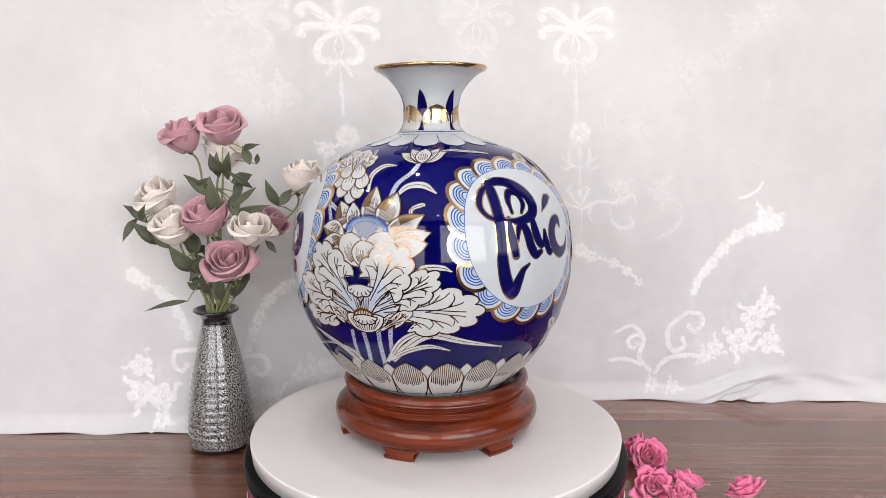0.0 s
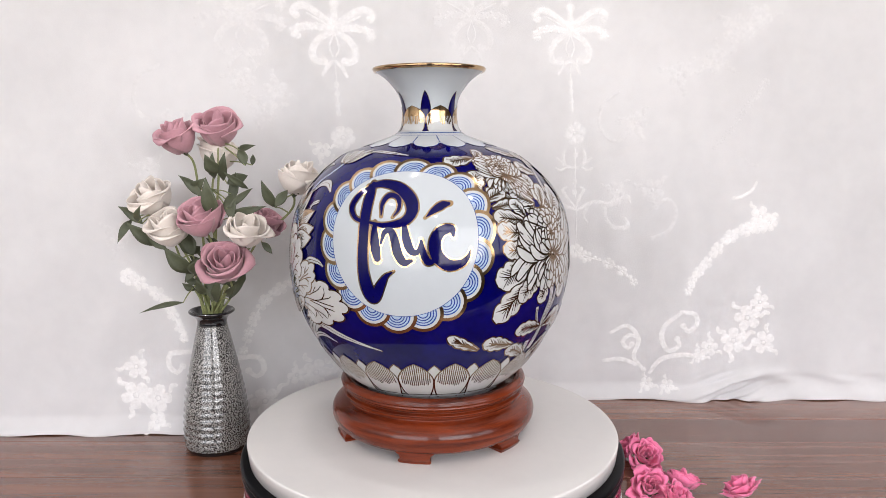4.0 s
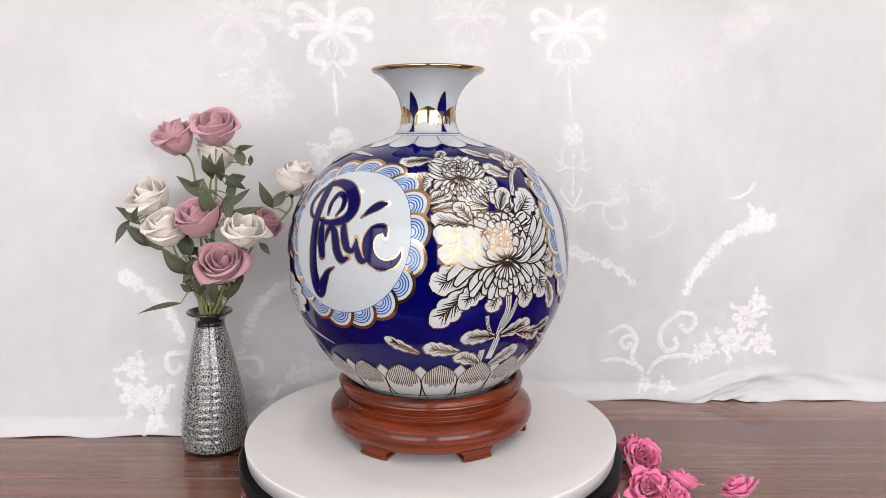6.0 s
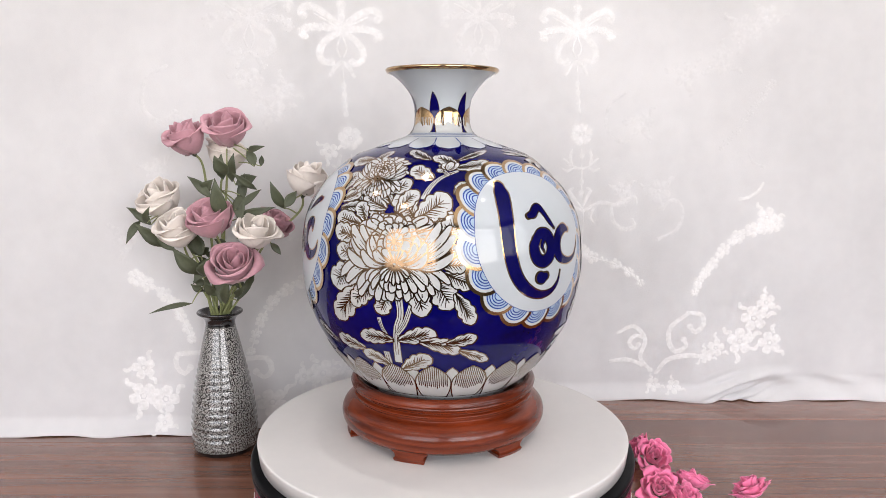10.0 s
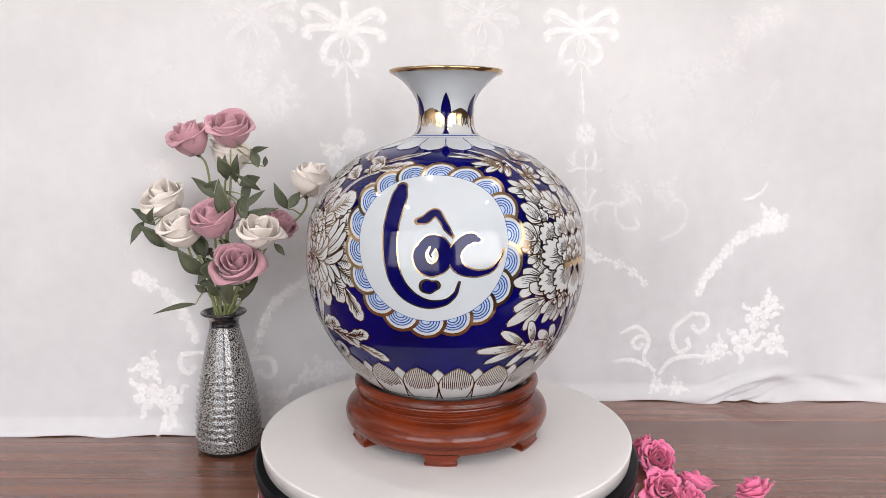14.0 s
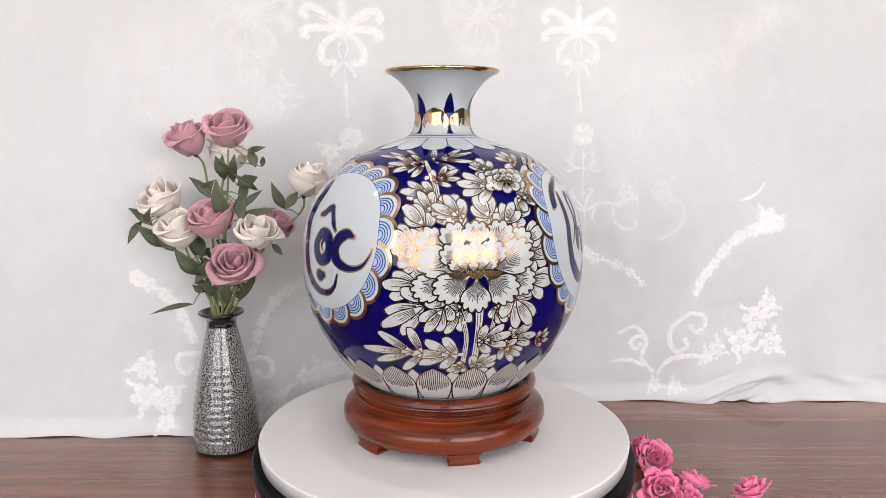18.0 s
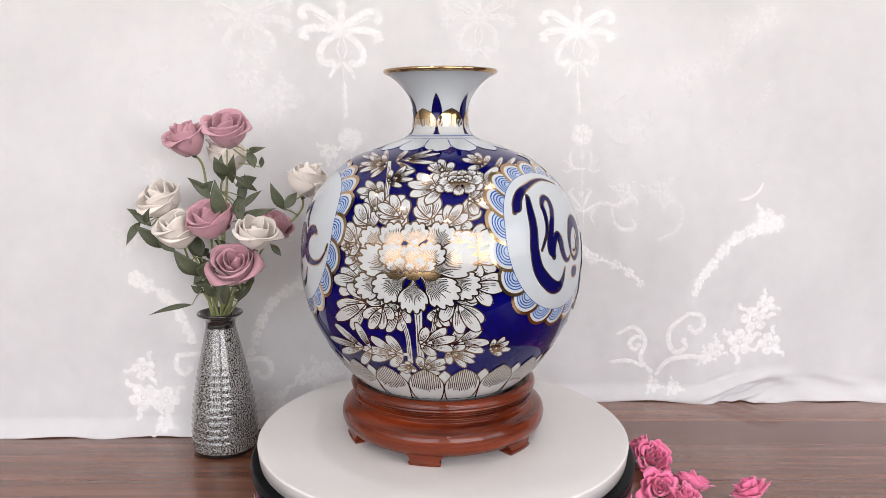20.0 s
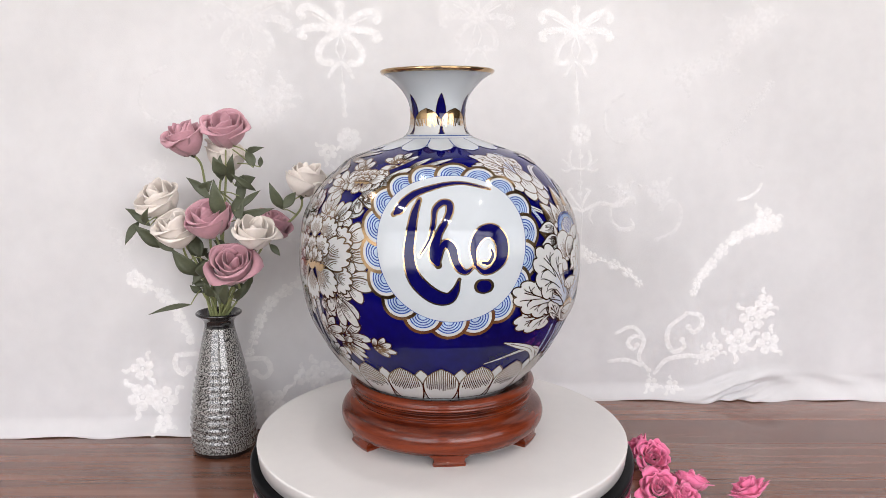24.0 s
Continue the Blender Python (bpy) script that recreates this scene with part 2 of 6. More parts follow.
class Ink:
    """Flat figures laid on a curved surface: at(u, v, lift) gives the place in space."""

    def __init__(self, at, step=0.003):
        self.at, self.step, self.verts, self.faces, self.mats = at, step, [], [], []

    def grid(self, rows, lift, mat, dome=0.0):
        """rows: lists of (u, v) of equal length, one strip after another."""
        n0, w = len(self.verts), len(rows[0])
        for row in rows:
            for k, (u, v) in enumerate(row):
                s = 1 - abs(2 * k / max(w - 1, 1) - 1)
                self.verts.append(self.at(u, v, (lift(u, v) if callable(lift) else lift) + dome * s))
        for i in range(len(rows) - 1):
            for k in range(w - 1):
                a = n0 + i * w + k
                self.faces.append((a, a + 1, a + w + 1, a + w))
                self.mats.append(mat)

    def stroke(self, points, lift, mat, grow=0.0, width=None, dome=0.0, across=1, round_ends=False):
        """A brush stroke through points (u, v, width)."""
        p = np.array([(*q[:2], width if width else q[2]) for q in points], float)
        length = np.hypot(*np.diff(p[:, :2], axis=0).T).sum()
        line = spline(p, max(int(length / self.step), 2 * len(p)))
        d = np.gradient(line[:, :2], axis=0)
        d /= np.maximum(np.hypot(d[:, 0], d[:, 1]), 1e-9)[:, None]
        if grow:
            line[0, :2] -= d[0] * grow
            line[-1, :2] += d[-1] * grow
        rows = []
        n = max(across, int(math.ceil(p[:, 2].max() / 0.005)), 2 if dome else 1)
        for (x, y, w), (dx, dy) in zip(line, d):
            h = max(w, 0.0001) / 2 + grow
            rows.append([(x - dy * h * s, y + dx * h * s) for s in np.linspace(1, -1, n + 1)])
        if round_ends:
            for end, way in ((0, -1), (-1, 1)):
                (x, y, w), (dx, dy) = line[end], d[end]
                h = max(w, 0.0001) / 2 + grow
                caps = []
                for a in np.linspace(0.3, 1.5, 5):
                    px, py, g = x + way * dx * h * math.sin(a), y + way * dy * h * math.sin(a), h * math.cos(a)
                    caps.append([(px - dy * g * s, py + dx * g * s) for s in np.linspace(1, -1, n + 1)])
                rows = caps[::-1] + rows if way < 0 else rows + caps
        self.grid(rows, lift, mat, dome)

    def blob(self, centre, rim, lift, mat, rings=3, dome=0.0):
        """A figure that is star-shaped about its centre; rim: (u, v) round its edge."""
        n0, n = len(self.verts), len(rim)
        cx, cy = centre
        for i in range(rings, 0, -1):
            for x, y in rim:
                px, py = cx + (x - cx) * i / rings, cy + (y - cy) * i / rings
                self.verts.append(self.at(px, py, (lift(px, py) if callable(lift) else lift) + dome * (1 - (i / rings) ** 2)))
        self.verts.append(self.at(cx, cy, (lift(cx, cy) if callable(lift) else lift) + dome))
        for i in range(rings - 1):
            for k in range(n):
                j = (k + 1) % n
                self.faces.append((n0 + i * n + k, n0 + i * n + j, n0 + (i + 1) * n + j, n0 + (i + 1) * n + k))
                self.mats.append(mat)
        last = n0 + (rings - 1) * n
        for k in range(n):
            self.faces.append((last + k, last + (k + 1) % n, n0 + rings * n))
            self.mats.append(mat)

    def done(self, name, mats, parent=None, label=""):
        me = bpy.data.meshes.new(name)
        me.from_pydata([tuple(v) for v in self.verts], [], self.faces)
        for m in mats:
            me.materials.append(m)
        me.polygons.foreach_set("material_index", self.mats)
        me.polygons.foreach_set("use_smooth", [True] * len(me.polygons))
        ob = new(name, me)
        ob.parent = parent
        if label:
            ob["label"] = label
        return ob


def smooth_step(x):
    x = min(max(x, 0.0), 1.0)
    return x * x * (3 - 2 * x)


# ---- the room ----
def room():
    t = 0.15
    part("floor", block((5.2, 4.6, t), (0, -0.75, -t / 2), 0), FLOOR_WOOD, label="dark brown floor")["kind"] = "structure"
    part("ceiling", block((5.2, 4.6, t), (0, -0.75, 2.8 + t / 2), 0), WALL_PAINT)["kind"] = "structure"
    part("wall_back", block((5.2, t, 2.8), (0, 1.2 + t / 2, 1.4), 0), ROOM_PAINT)["kind"] = "structure"
    # out of view; white unlike the other walls, to bounce light from the left
    part("wall_west", block((t, 3.796, 2.8), (-2.5 - t / 2, -0.7, 1.4), 0), WALL_PAINT, label="unseen white side wall that bounces light from the left")["kind"] = "structure"
    # the east wall, out of view, with an opening for the added fill light
    east = tagged(new("wall_east"), "plain grey-beige wall out of view, with one added fill window", "wall", kind="structure")
    cy, cz, w, h = SIDE_FILL[:4]
    south, north = -2.598, 1.198
    for y0, y1, z0, z1 in ((south, cy - w / 2, 0, 2.8), (cy + w / 2, north, 0, 2.8), (cy - w / 2, cy + w / 2, 0, cz - h / 2), (cy - w / 2, cy + w / 2, cz + h / 2, 2.8)):
        part("wall_panel", block((t, y1 - y0, z1 - z0), (2.5 + t / 2, (y0 + y1) / 2, (z0 + z1) / 2), 0), ROOM_PAINT, east, smooth=False)
    # a made-up frame round the added fill lamp
    win = tagged(new("window_3"), "white-framed window out of view, for the room's light", "window", kind="structure")
    for dy, dz, ww, hh in ((0, h / 2 + 0.02, w + 0.14, 0.06), (0, -h / 2 - 0.02, w + 0.14, 0.06), (-w / 2 - 0.02, 0, 0.06, h - 0.03), (w / 2 + 0.02, 0, 0.06, h - 0.03), (0, 0, 0.05, h - 0.03)):
        part("window_frame", block((0.04, ww, hh), (2.46, cy + dy, cz + dz), 0.004), FRAME_PAINT, win)
    for x, y in DOWNLIGHTS:
        ob = thing("downlight", (x, y, 2.8), "small round white ceiling downlight", "lamp", "ceiling downlights")
        part("trim_ring", lathe([(0.085, -0.012), (0.105, -0.010), (0.108, -0.003), (0.104, 0.0), (0.085, 0.0)], 32), FRAME_PAINT, ob)
    # the wall behind the camera, with its two window openings
    wall = tagged(new("wall_front"), "plain grey-beige wall with two windows", "wall", kind="structure")
    cuts = sorted((x - w / 2, x + w / 2, z - h / 2, z + h / 2) for x, z, w, h, watts in WINDOWS)
    left = -2.6
    y = WALL_Y - t / 2
    for a, b, lo, hi in cuts:
        part("wall_panel", block((a - left, t, 2.8), ((a + left) / 2, y, 1.4), 0), ROOM_PAINT, wall, smooth=False)
        part("wall_panel", block((b - a, t, lo), ((a + b) / 2, y, lo / 2), 0), ROOM_PAINT, wall, smooth=False)
        part("wall_panel", block((b - a, t, 2.8 - hi), ((a + b) / 2, y, (2.8 + hi) / 2), 0), ROOM_PAINT, wall, smooth=False)
        left = b
    part("wall_panel", block((2.6 - left, t, 2.8), ((2.6 + left) / 2, y, 1.4), 0), ROOM_PAINT, wall, smooth=False)
    for i, (x, z, w, h, watts) in enumerate(WINDOWS):
        win = tagged(new("window_%d" % (i + 1)), "white-framed window out of view, for the room's light", "window", kind="structure")
        for dx, dz, ww, hh in ((0, h / 2 + 0.02, w + 0.14, 0.06), (0, -h / 2 - 0.02, w + 0.14, 0.06), (-w / 2 - 0.02, 0, 0.06, h - 0.03), (w / 2 + 0.02, 0, 0.06, h - 0.03)):
            part("window_frame", block((ww, 0.04, hh), (x + dx, WALL_Y + 0.04, z + dz), 0.004), FRAME_PAINT, win)
        for k in (0,):
            part("mullion", block((0.05, 0.03, h - 0.03), (x + k * w / 4, WALL_Y + 0.04, z), 0.004), FRAME_PAINT, win)
        for k in range(2):
            part("transom", block((w / 2 - 0.054, 0.03, 0.045), (x + (k - 0.5) * w / 2, WALL_Y + 0.04, z + h * 0.22), 0.004), FRAME_PAINT, win)


room()


# ---- the table ----
def table():
    ob = thing("table", (0, 0, T0), "brown varnished wooden plank table under the turntable", "table")
    y, widths = 0.62, (0.085, 0.11, 0.075, 0.10, 0.09, 0.115, 0.08, 0.10, 0.09, 0.11, 0.085, 0.10)
    for i, w in enumerate(widths):
        p = part("plank", block((2.3, w - 0.0008, 0.03), (0, 0, -0.015), 0.0003), TABLE_WOOD, ob, smooth=False)
        p.location = (0.013 * ((i * 7) % 5 - 2), y - w / 2, 0)
        y -= w
    for x in (-1.05, 1.05):
        for yy in (-0.42, 0.52):
            part("leg", block((0.07, 0.07, T0 - 0.03), (x, yy, -0.03 - (T0 - 0.03) / 2), 0.004), TABLE_WOOD, ob, smooth=False)
    for yy in (-0.42, 0.52):
        part("apron", block((2.02, 0.025, 0.09), (0, yy, -0.0765), 0.002), TABLE_WOOD, ob, smooth=False)


table()


# ---- the curtain ----
def drape(x, z, lift=0.0):
    """The curtain's face: nearer on one side, softly folded, spreading a little where it meets the table. z over the table."""
    y = 0.190 + 0.158 * smooth_step((x + 0.44) / 0.5) - 0.006 * smooth_step((x - 0.3) / 0.3)
    loose = 0.35 + 0.65 * smooth_step(1 - z / 0.5)
    y += loose * (0.0035 * math.sin(11 * x + 0.7) + 0.0025 * math.sin(27 * x + 1.2 * z) + 0.0012 * math.sin(53 * x + 5 * z))
    y += 0.004 * math.sin(7 * x + 9 * z) * smooth_step(z / 0.3)
    y += 0.004 * noise.noise(Vector((x * 9, z * 5, 1.7))) + 0.0020 * noise.noise(Vector((x * 26, z * 14, 4.1)))
    y += 0.035 * max(0.0, z - 0.05)
    y -= 0.012 * smooth_step(1 - z / 0.03)
    y += 0.0034 * math.sin(19 * (x + 0.55 * z) + 1.0 + 0.8 * math.sin(6 * z + 3 * x)) * smooth_step((x - 0.05) / 0.2)
    y += 0.0016 * math.sin(41 * (x - 0.4 * z) + 2.0 * math.sin(9 * z)) * smooth_step((0.45 - z) / 0.3)
    if x > 0.36 and z < 0.1:
        # the hem rucked up where it trails on the table
        shown = smooth_step((x - 0.38) / 0.1) * (1 - smooth_step((x - 0.52) / 0.12))
        z_fold = 0.006 + 0.040 * smooth_step((x - 0.40) / 0.18) + 0.004 * noise.noise(Vector((x * 20, 0.3, 2.0)))
        y -= 0.0120 * shown * math.exp(-((z - z_fold) / 0.008) ** 2)
        crease = math.exp(-((x - 0.50 - 0.5 * z) / 0.045) ** 2) * smooth_step((0.055 - z) / 0.03)
        y -= 0.0050 * crease * math.sin(2 * math.pi * (z - 0.35 * (x - 0.5)) / 0.013)
        y -= 0.0035 * smooth_step((z_fold - z) / 0.012) * math.sin(60 * x + 90 * z)
    return (x, y - lift, T0 + z)


def curtain():
    ob = thing("lace_curtain", (0, 0, 0), "sheer white lace curtain embroidered with flowers and scrolls", "curtain")
    bm = bmesh.new()
    xs = np.concatenate([np.linspace(-1.5, -0.66, 40), np.linspace(-0.65, 0.75, 240), np.linspace(0.77, 1.5, 36)])
    zs = np.concatenate([np.linspace(0.002, 0.09, 32), np.linspace(0.102, 0.75, 60), np.linspace(0.78, 1.75, 24)])
    grid = [[bm.verts.new(drape(x, z)) for x in xs] for z in zs]
    for i in range(len(zs) - 1):
        for k in range(len(xs) - 1):
            bm.faces.new((grid[i][k], grid[i][k + 1], grid[i + 1][k + 1], grid[i + 1][k]))
    part("cloth", bm, CURTAIN_CLOTH, ob)
    return ob


CURTAIN = curtain()


# ---- the turntable ----
def turntable():
    ob = thing("turntable", (0, 0, T0), "round electric display turntable with a white platter", "turntable")
    part("base", lathe([(0.219, 0), (0.230, 0.003), (0.232, 0.012), (0.231, 0.026), (0.2285, 0.0285)], 128, close_top=True), PLATTER, ob, "white moulded base")
    part("band", lathe([(0.2265, 0.0287), (0.2300, 0.031), (0.2302, 0.052), (0.2265, 0.0538)], 128, close_top=True), CRIMSON, ob, "dark crimson band")
    rib = [(0.222, 0.054)]
    for z0, h, r in ((0.0555, 0.0085, 0.2325), (0.0655, 0.0085, 0.2335)):
        rib += [(r - 0.0035 + 0.0035 * math.sin(a), z0 + h / 2 - h / 2 * math.cos(a)) for a in np.linspace(0, math.pi, 9)]
    rib += [(0.222, 0.0755)]
    part("rim_ring", lathe(rib, 128, close_top=True), BLACK_RUBBER, ob, "glossy black ribbed ring")
    r, h = 0.225, TOP - 0.076
    edge = [(r - 0.002, 0)] + [(r - 0.002 + 0.002 * math.cos(a), h - 0.002 + 0.002 * math.sin(a)) for a in np.linspace(-0.1, math.pi / 2, 9)] + [(0.12, h)]
    plate = part("platter", lathe(edge, 160, close_top=True), PLATTER, ob, "matt white round platter")
    plate.location = (0, 0, 0.076)
    return plate


PLATE = turntable()


# ---- the carved stand ----
def stand():
    ob = thing("vase_stand", (0, 0, T0 + TOP), "carved red-brown wooden stand with scroll feet", "stand")
    outline = [(0.084, 0.0095), (0.108, 0.0095), (0.1170, 0.0125), (0.1225, 0.0205), (0.1235, 0.029), (0.1205, 0.0365), (0.1135, 0.042),
               (0.1085, 0.0445), (0.1065, 0.047), (0.1085, 0.049), (0.1088, 0.052), (0.1065, 0.0535), (0.1068, 0.0555), (0.1095, 0.058),
               (0.1118, 0.0625), (0.1112, 0.0675), (0.1075, 0.0705), (0.1035, 0.0705), (0.1005, 0.0675), (0.0985, 0.0620), (0.0975, 0.0585), (0.07, 0.0585)]
    turned = [(r + 0.0007 * math.sin(2 * math.pi * z / 0.0042) * smooth_step((z - 0.043) / 0.004) * smooth_step((0.067 - z) / 0.004) * (r > 0.104), z) for r, z in spline(outline, 168)]
    part("ring", lathe(turned, 128, close_top=True), STAND_WOOD, ob)
    for i in range(6):
        bm = bmesh.new()
        # a foot: a block under the ring whose sides curl outwards to the ground
        rows = []
        for z, half, r_in, r_out in ((0.0, 0.0175, 0.094, 0.1165), (0.0035, 0.0185, 0.093, 0.118), (0.0055, 0.0165, 0.093, 0.1165), (0.0085, 0.0175, 0.092, 0.1165), (0.0135, 0.0245, 0.090, 0.1165)):
            rows.append([bm.verts.new((r * math.sin(a), -r * math.cos(a), z)) for r, side in ((r_out, 1), (r_in, -1)) for a in np.linspace(-half / 0.116, half / 0.116, 7)[::side]])
        n = len(rows[0])
        for a, b in zip(rows, rows[1:]):
            for k in range(n):
                bm.faces.new((a[k], a[(k + 1) % n], b[(k + 1) % n], b[k]))
        bm.faces.new(rows[0][::-1])
        bm.faces.new(rows[-1])
        foot = part("foot", bm, STAND_WOOD, ob, smooth=False)
        foot.rotation_euler = (0, 0, radians(-3 + 60 * i))
    return ob


STAND = stand()


# ---- the vase ----
OUTLINE = [(0.086, 0.0600), (0.0893, 0.0640), (0.0945, 0.0685), (0.110, 0.0815), (0.1278, 0.1041), (0.1418, 0.1261), (0.1525, 0.1475), (0.1588, 0.1683), (0.1626, 0.1887),
           (0.1640, 0.2087), (0.1634, 0.2285), (0.1614, 0.2481), (0.1572, 0.2674), (0.1479, 0.2865), (0.1334, 0.3057), (0.1125, 0.3248), (0.0985, 0.3344), (0.0745, 0.3435),
           (0.0560, 0.3500), (0.0460, 0.3535), (0.0398, 0.3570), (0.0350, 0.3615), (0.0326, 0.3682), (0.0317, 0.376), (0.0318, 0.385), (0.0344, 0.397), (0.0406, 0.408), (0.0500, 0.4185), (0.0580, 0.4245), (0.0640, 0.4282)]
WALL = spline(OUTLINE, 200)
ARC = np.concatenate([[0], np.cumsum(np.hypot(*np.diff(WALL, axis=0).T))])


def arc_at(z):
    return float(np.interp(z, WALL[:, 1], ARC))


def glaze(u, w, lift=0.0):
    """A place on the vase: angle u in degrees (0 faces the camera when the vase stands unturned), length w up its wall."""
    r, z = np.interp(w, ARC, WALL[:, 0]), np.interp(w, ARC, WALL[:, 1])
    dr, dz = np.interp(w + 0.002, ARC, WALL[:, 0]) - np.interp(w - 0.002, ARC, WALL[:, 0]), np.interp(w + 0.002, ARC, WALL[:, 1]) - np.interp(w - 0.002, ARC, WALL[:, 1])
    s = math.hypot(dr, dz)
    r, z, a = r + lift * dz / s, z - lift * dr / s, radians(u)
    return (r * math.sin(a), -r * math.cos(a), z)


def patch(u0, w0):
    """Local metres on the vase's wall round the place (u0, w0)."""
    def at(x, y, lift=0.0):
        w = w0 + y
        return glaze(u0 + math.degrees(x / np.interp(w, ARC, WALL[:, 0])), w, lift)
    return at


def vase():
    ob = thing("porcelain_vase", (0, 0, T0 + TOP), "round blue, white and gold painted porcelain vase on a wooden stand", "vase")
    body = [tuple(p) for p in WALL]
    inner = [(0.0600, 0.4275), (0.0530, 0.4235), (0.0440, 0.4150), (0.0365, 0.405), (0.0308, 0.393), (0.0285, 0.380), (0.0288, 0.366), (0.035, 0.357), (0.05, 0.349)]
    lip = [(0.0652, 0.4292), (0.0655, 0.4303), (0.0648, 0.4312), (0.0632, 0.4310), (0.0618, 0.4290)]
    z_low, z_high = 0.088, 0.3465
    part("body", lathe(body + lip + inner, 192, mats=lambda z: 1 if z_low < z < z_high else 0), [PORCELAIN, COBALT], ob, "cobalt blue glazed body with a white neck")
    ring = [(0.0640, 0.4270), (0.0655, 0.4288), (0.0661, 0.4303), (0.0652, 0.4317), (0.0632, 0.4316), (0.0612, 0.4290)]
    part("gold_rim", lathe(ring, 128), GOLD, ob, "gold-lustred lip")
    return ob


VASE = vase()


# ---- the vase's painting: slip, wash and gold lustre, each laid over the glaze beneath ----
PALETTE = [INK_WHITE, GOLD_LINE, GOLD, INK_BLUE, INK_DEEP, INK_NAVY, PORCELAIN, COBALT, INK_SHADE]
WHITE, LINE, GILT, BLUE, DEEP, NAVY, PALE, GROUND, SHADE = range(9)
MID = 0.2                      # the panels' middle, up the vase's wall
brush = random.Random(5)


def frond(ink, b, lift, lines=9, bend=0.0, fill=WHITE, line=LINE, pen=0.00135, sharp=False, tip=None, fat=1.15):
    """A painted leaf or petal from (x, y) to (x, y) of a width, all in millimetres: body, edge, midrib and hatching."""
    x0, y0, x1, y1, w = (v / 1000 for v in b)
    dx, dy = x1 - x0, y1 - y0
    length = math.hypot(dx, dy)
    dx, dy = dx / length, dy / length
    bend *= length

    def at(s, side):
        arch = bend * 4 * s * (1 - s)
        return x0 + dx * s * length - dy * (side + arch), y0 + dy * s * length + dx * (side + arch)

    def half(s):
        if sharp:
            h = math.sin(math.pi * s ** 0.85) ** 0.9 if 0 < s < 1 else 0
        else:
            h = math.sin(math.pi * min(max(0.04 + 0.93 * s, 0), 0.985) ** fat) ** 0.62
        return w / 2 * h

    steps = max(10, int(length / 0.0022))
    n = max(2, int(w / 0.004))
    ss = [k / steps for k in range(steps + 1)]
    ink.grid([[at(s, half(s) * k) for k in np.linspace(1, -1, n + 1)] for s in ss], lift, fill)
    edge = [at(s, half(s)) for s in ss] + [at(s, -half(s)) for s in ss[::-1]]
    ink.stroke([(*p, pen) for p in edge[::2] + [edge[0]]], lift + 0.00002, line)
    for k in range(lines):
        f = -0.7 + 1.4 * (k + 0.5) / lines
        s1 = 0.45 + 0.3 * brush.random()
        ink.stroke([(*at(s, f * half(s)), pen * (0.75 - 0.5 * s)) for s in np.linspace(0.2, s1, 4)], lift + 0.00002, line)
    if tip is not None:
        ink.grid([[at(s, half(s) * k) for k in np.linspace(1, 0.15, n + 1)] for s in np.linspace(0.45, 0.985, 8)], lift + 0.00001, tip)


def petal_fan(ink, x, y, angle, length, spread, lift, lobes=5, lines=13, pen=0.0014, fill=WHITE, line=LINE, hatch=(0.3, 0.7), flat=1.0, depth=0.12):
    """A broad ruffled petal, seen from its throat at (x, y) in millimetres."""
    x, y, length, a0, sp = x / 1000, y / 1000, length / 1000, radians(angle), radians(spread)

    def at(f, r):
        a = a0 + sp * (f - 0.5) * (0.5 + 0.5 * min(1, r * 1.3))
        e = r * (1 - depth * min(1, r * r * 1.2) * (1 - abs(math.sin(math.pi * (lobes * f))) ** 0.6)) * (1 - 0.36 * abs(2 * f - 1) ** 2.4)
        return x + length * e * math.cos(a), y + flat * length * e * math.sin(a)

    n = max(lobes * 6, int(length * sp / 0.003))
    ink.grid([[at(k / n, r) for k in range(n + 1)] for r in np.linspace(0, 1, max(4, int(length / 0.003)))], lift, fill)
    edge = [at(0, r) for r in np.linspace(0.1, 1, 6)] + [at(k / n, 1) for k in range(1, n)] + [at(1, r) for r in np.linspace(1, 0.1, 6)]
    ink.stroke([(*p, pen) for p in edge], lift + 0.00002, line)
    for k in range(lines):
        f = 0.04 + 0.92 * (k + 0.5) / lines
        r0, r1 = hatch[0] + 0.05 * brush.random() + 0.06 * (k % 2), hatch[1] + 0.16 * brush.uniform(-0.5, 0.5)
        gap = length * sp * 0.42 / lines
        ink.stroke([(*at(f, r), min(pen * 0.95 * (1 - 0.9 * abs((r - r0) / (r1 - r0) - 0.35)), gap * r)) for r in np.linspace(r0, r1, 6)], lift + 0.00002, line)


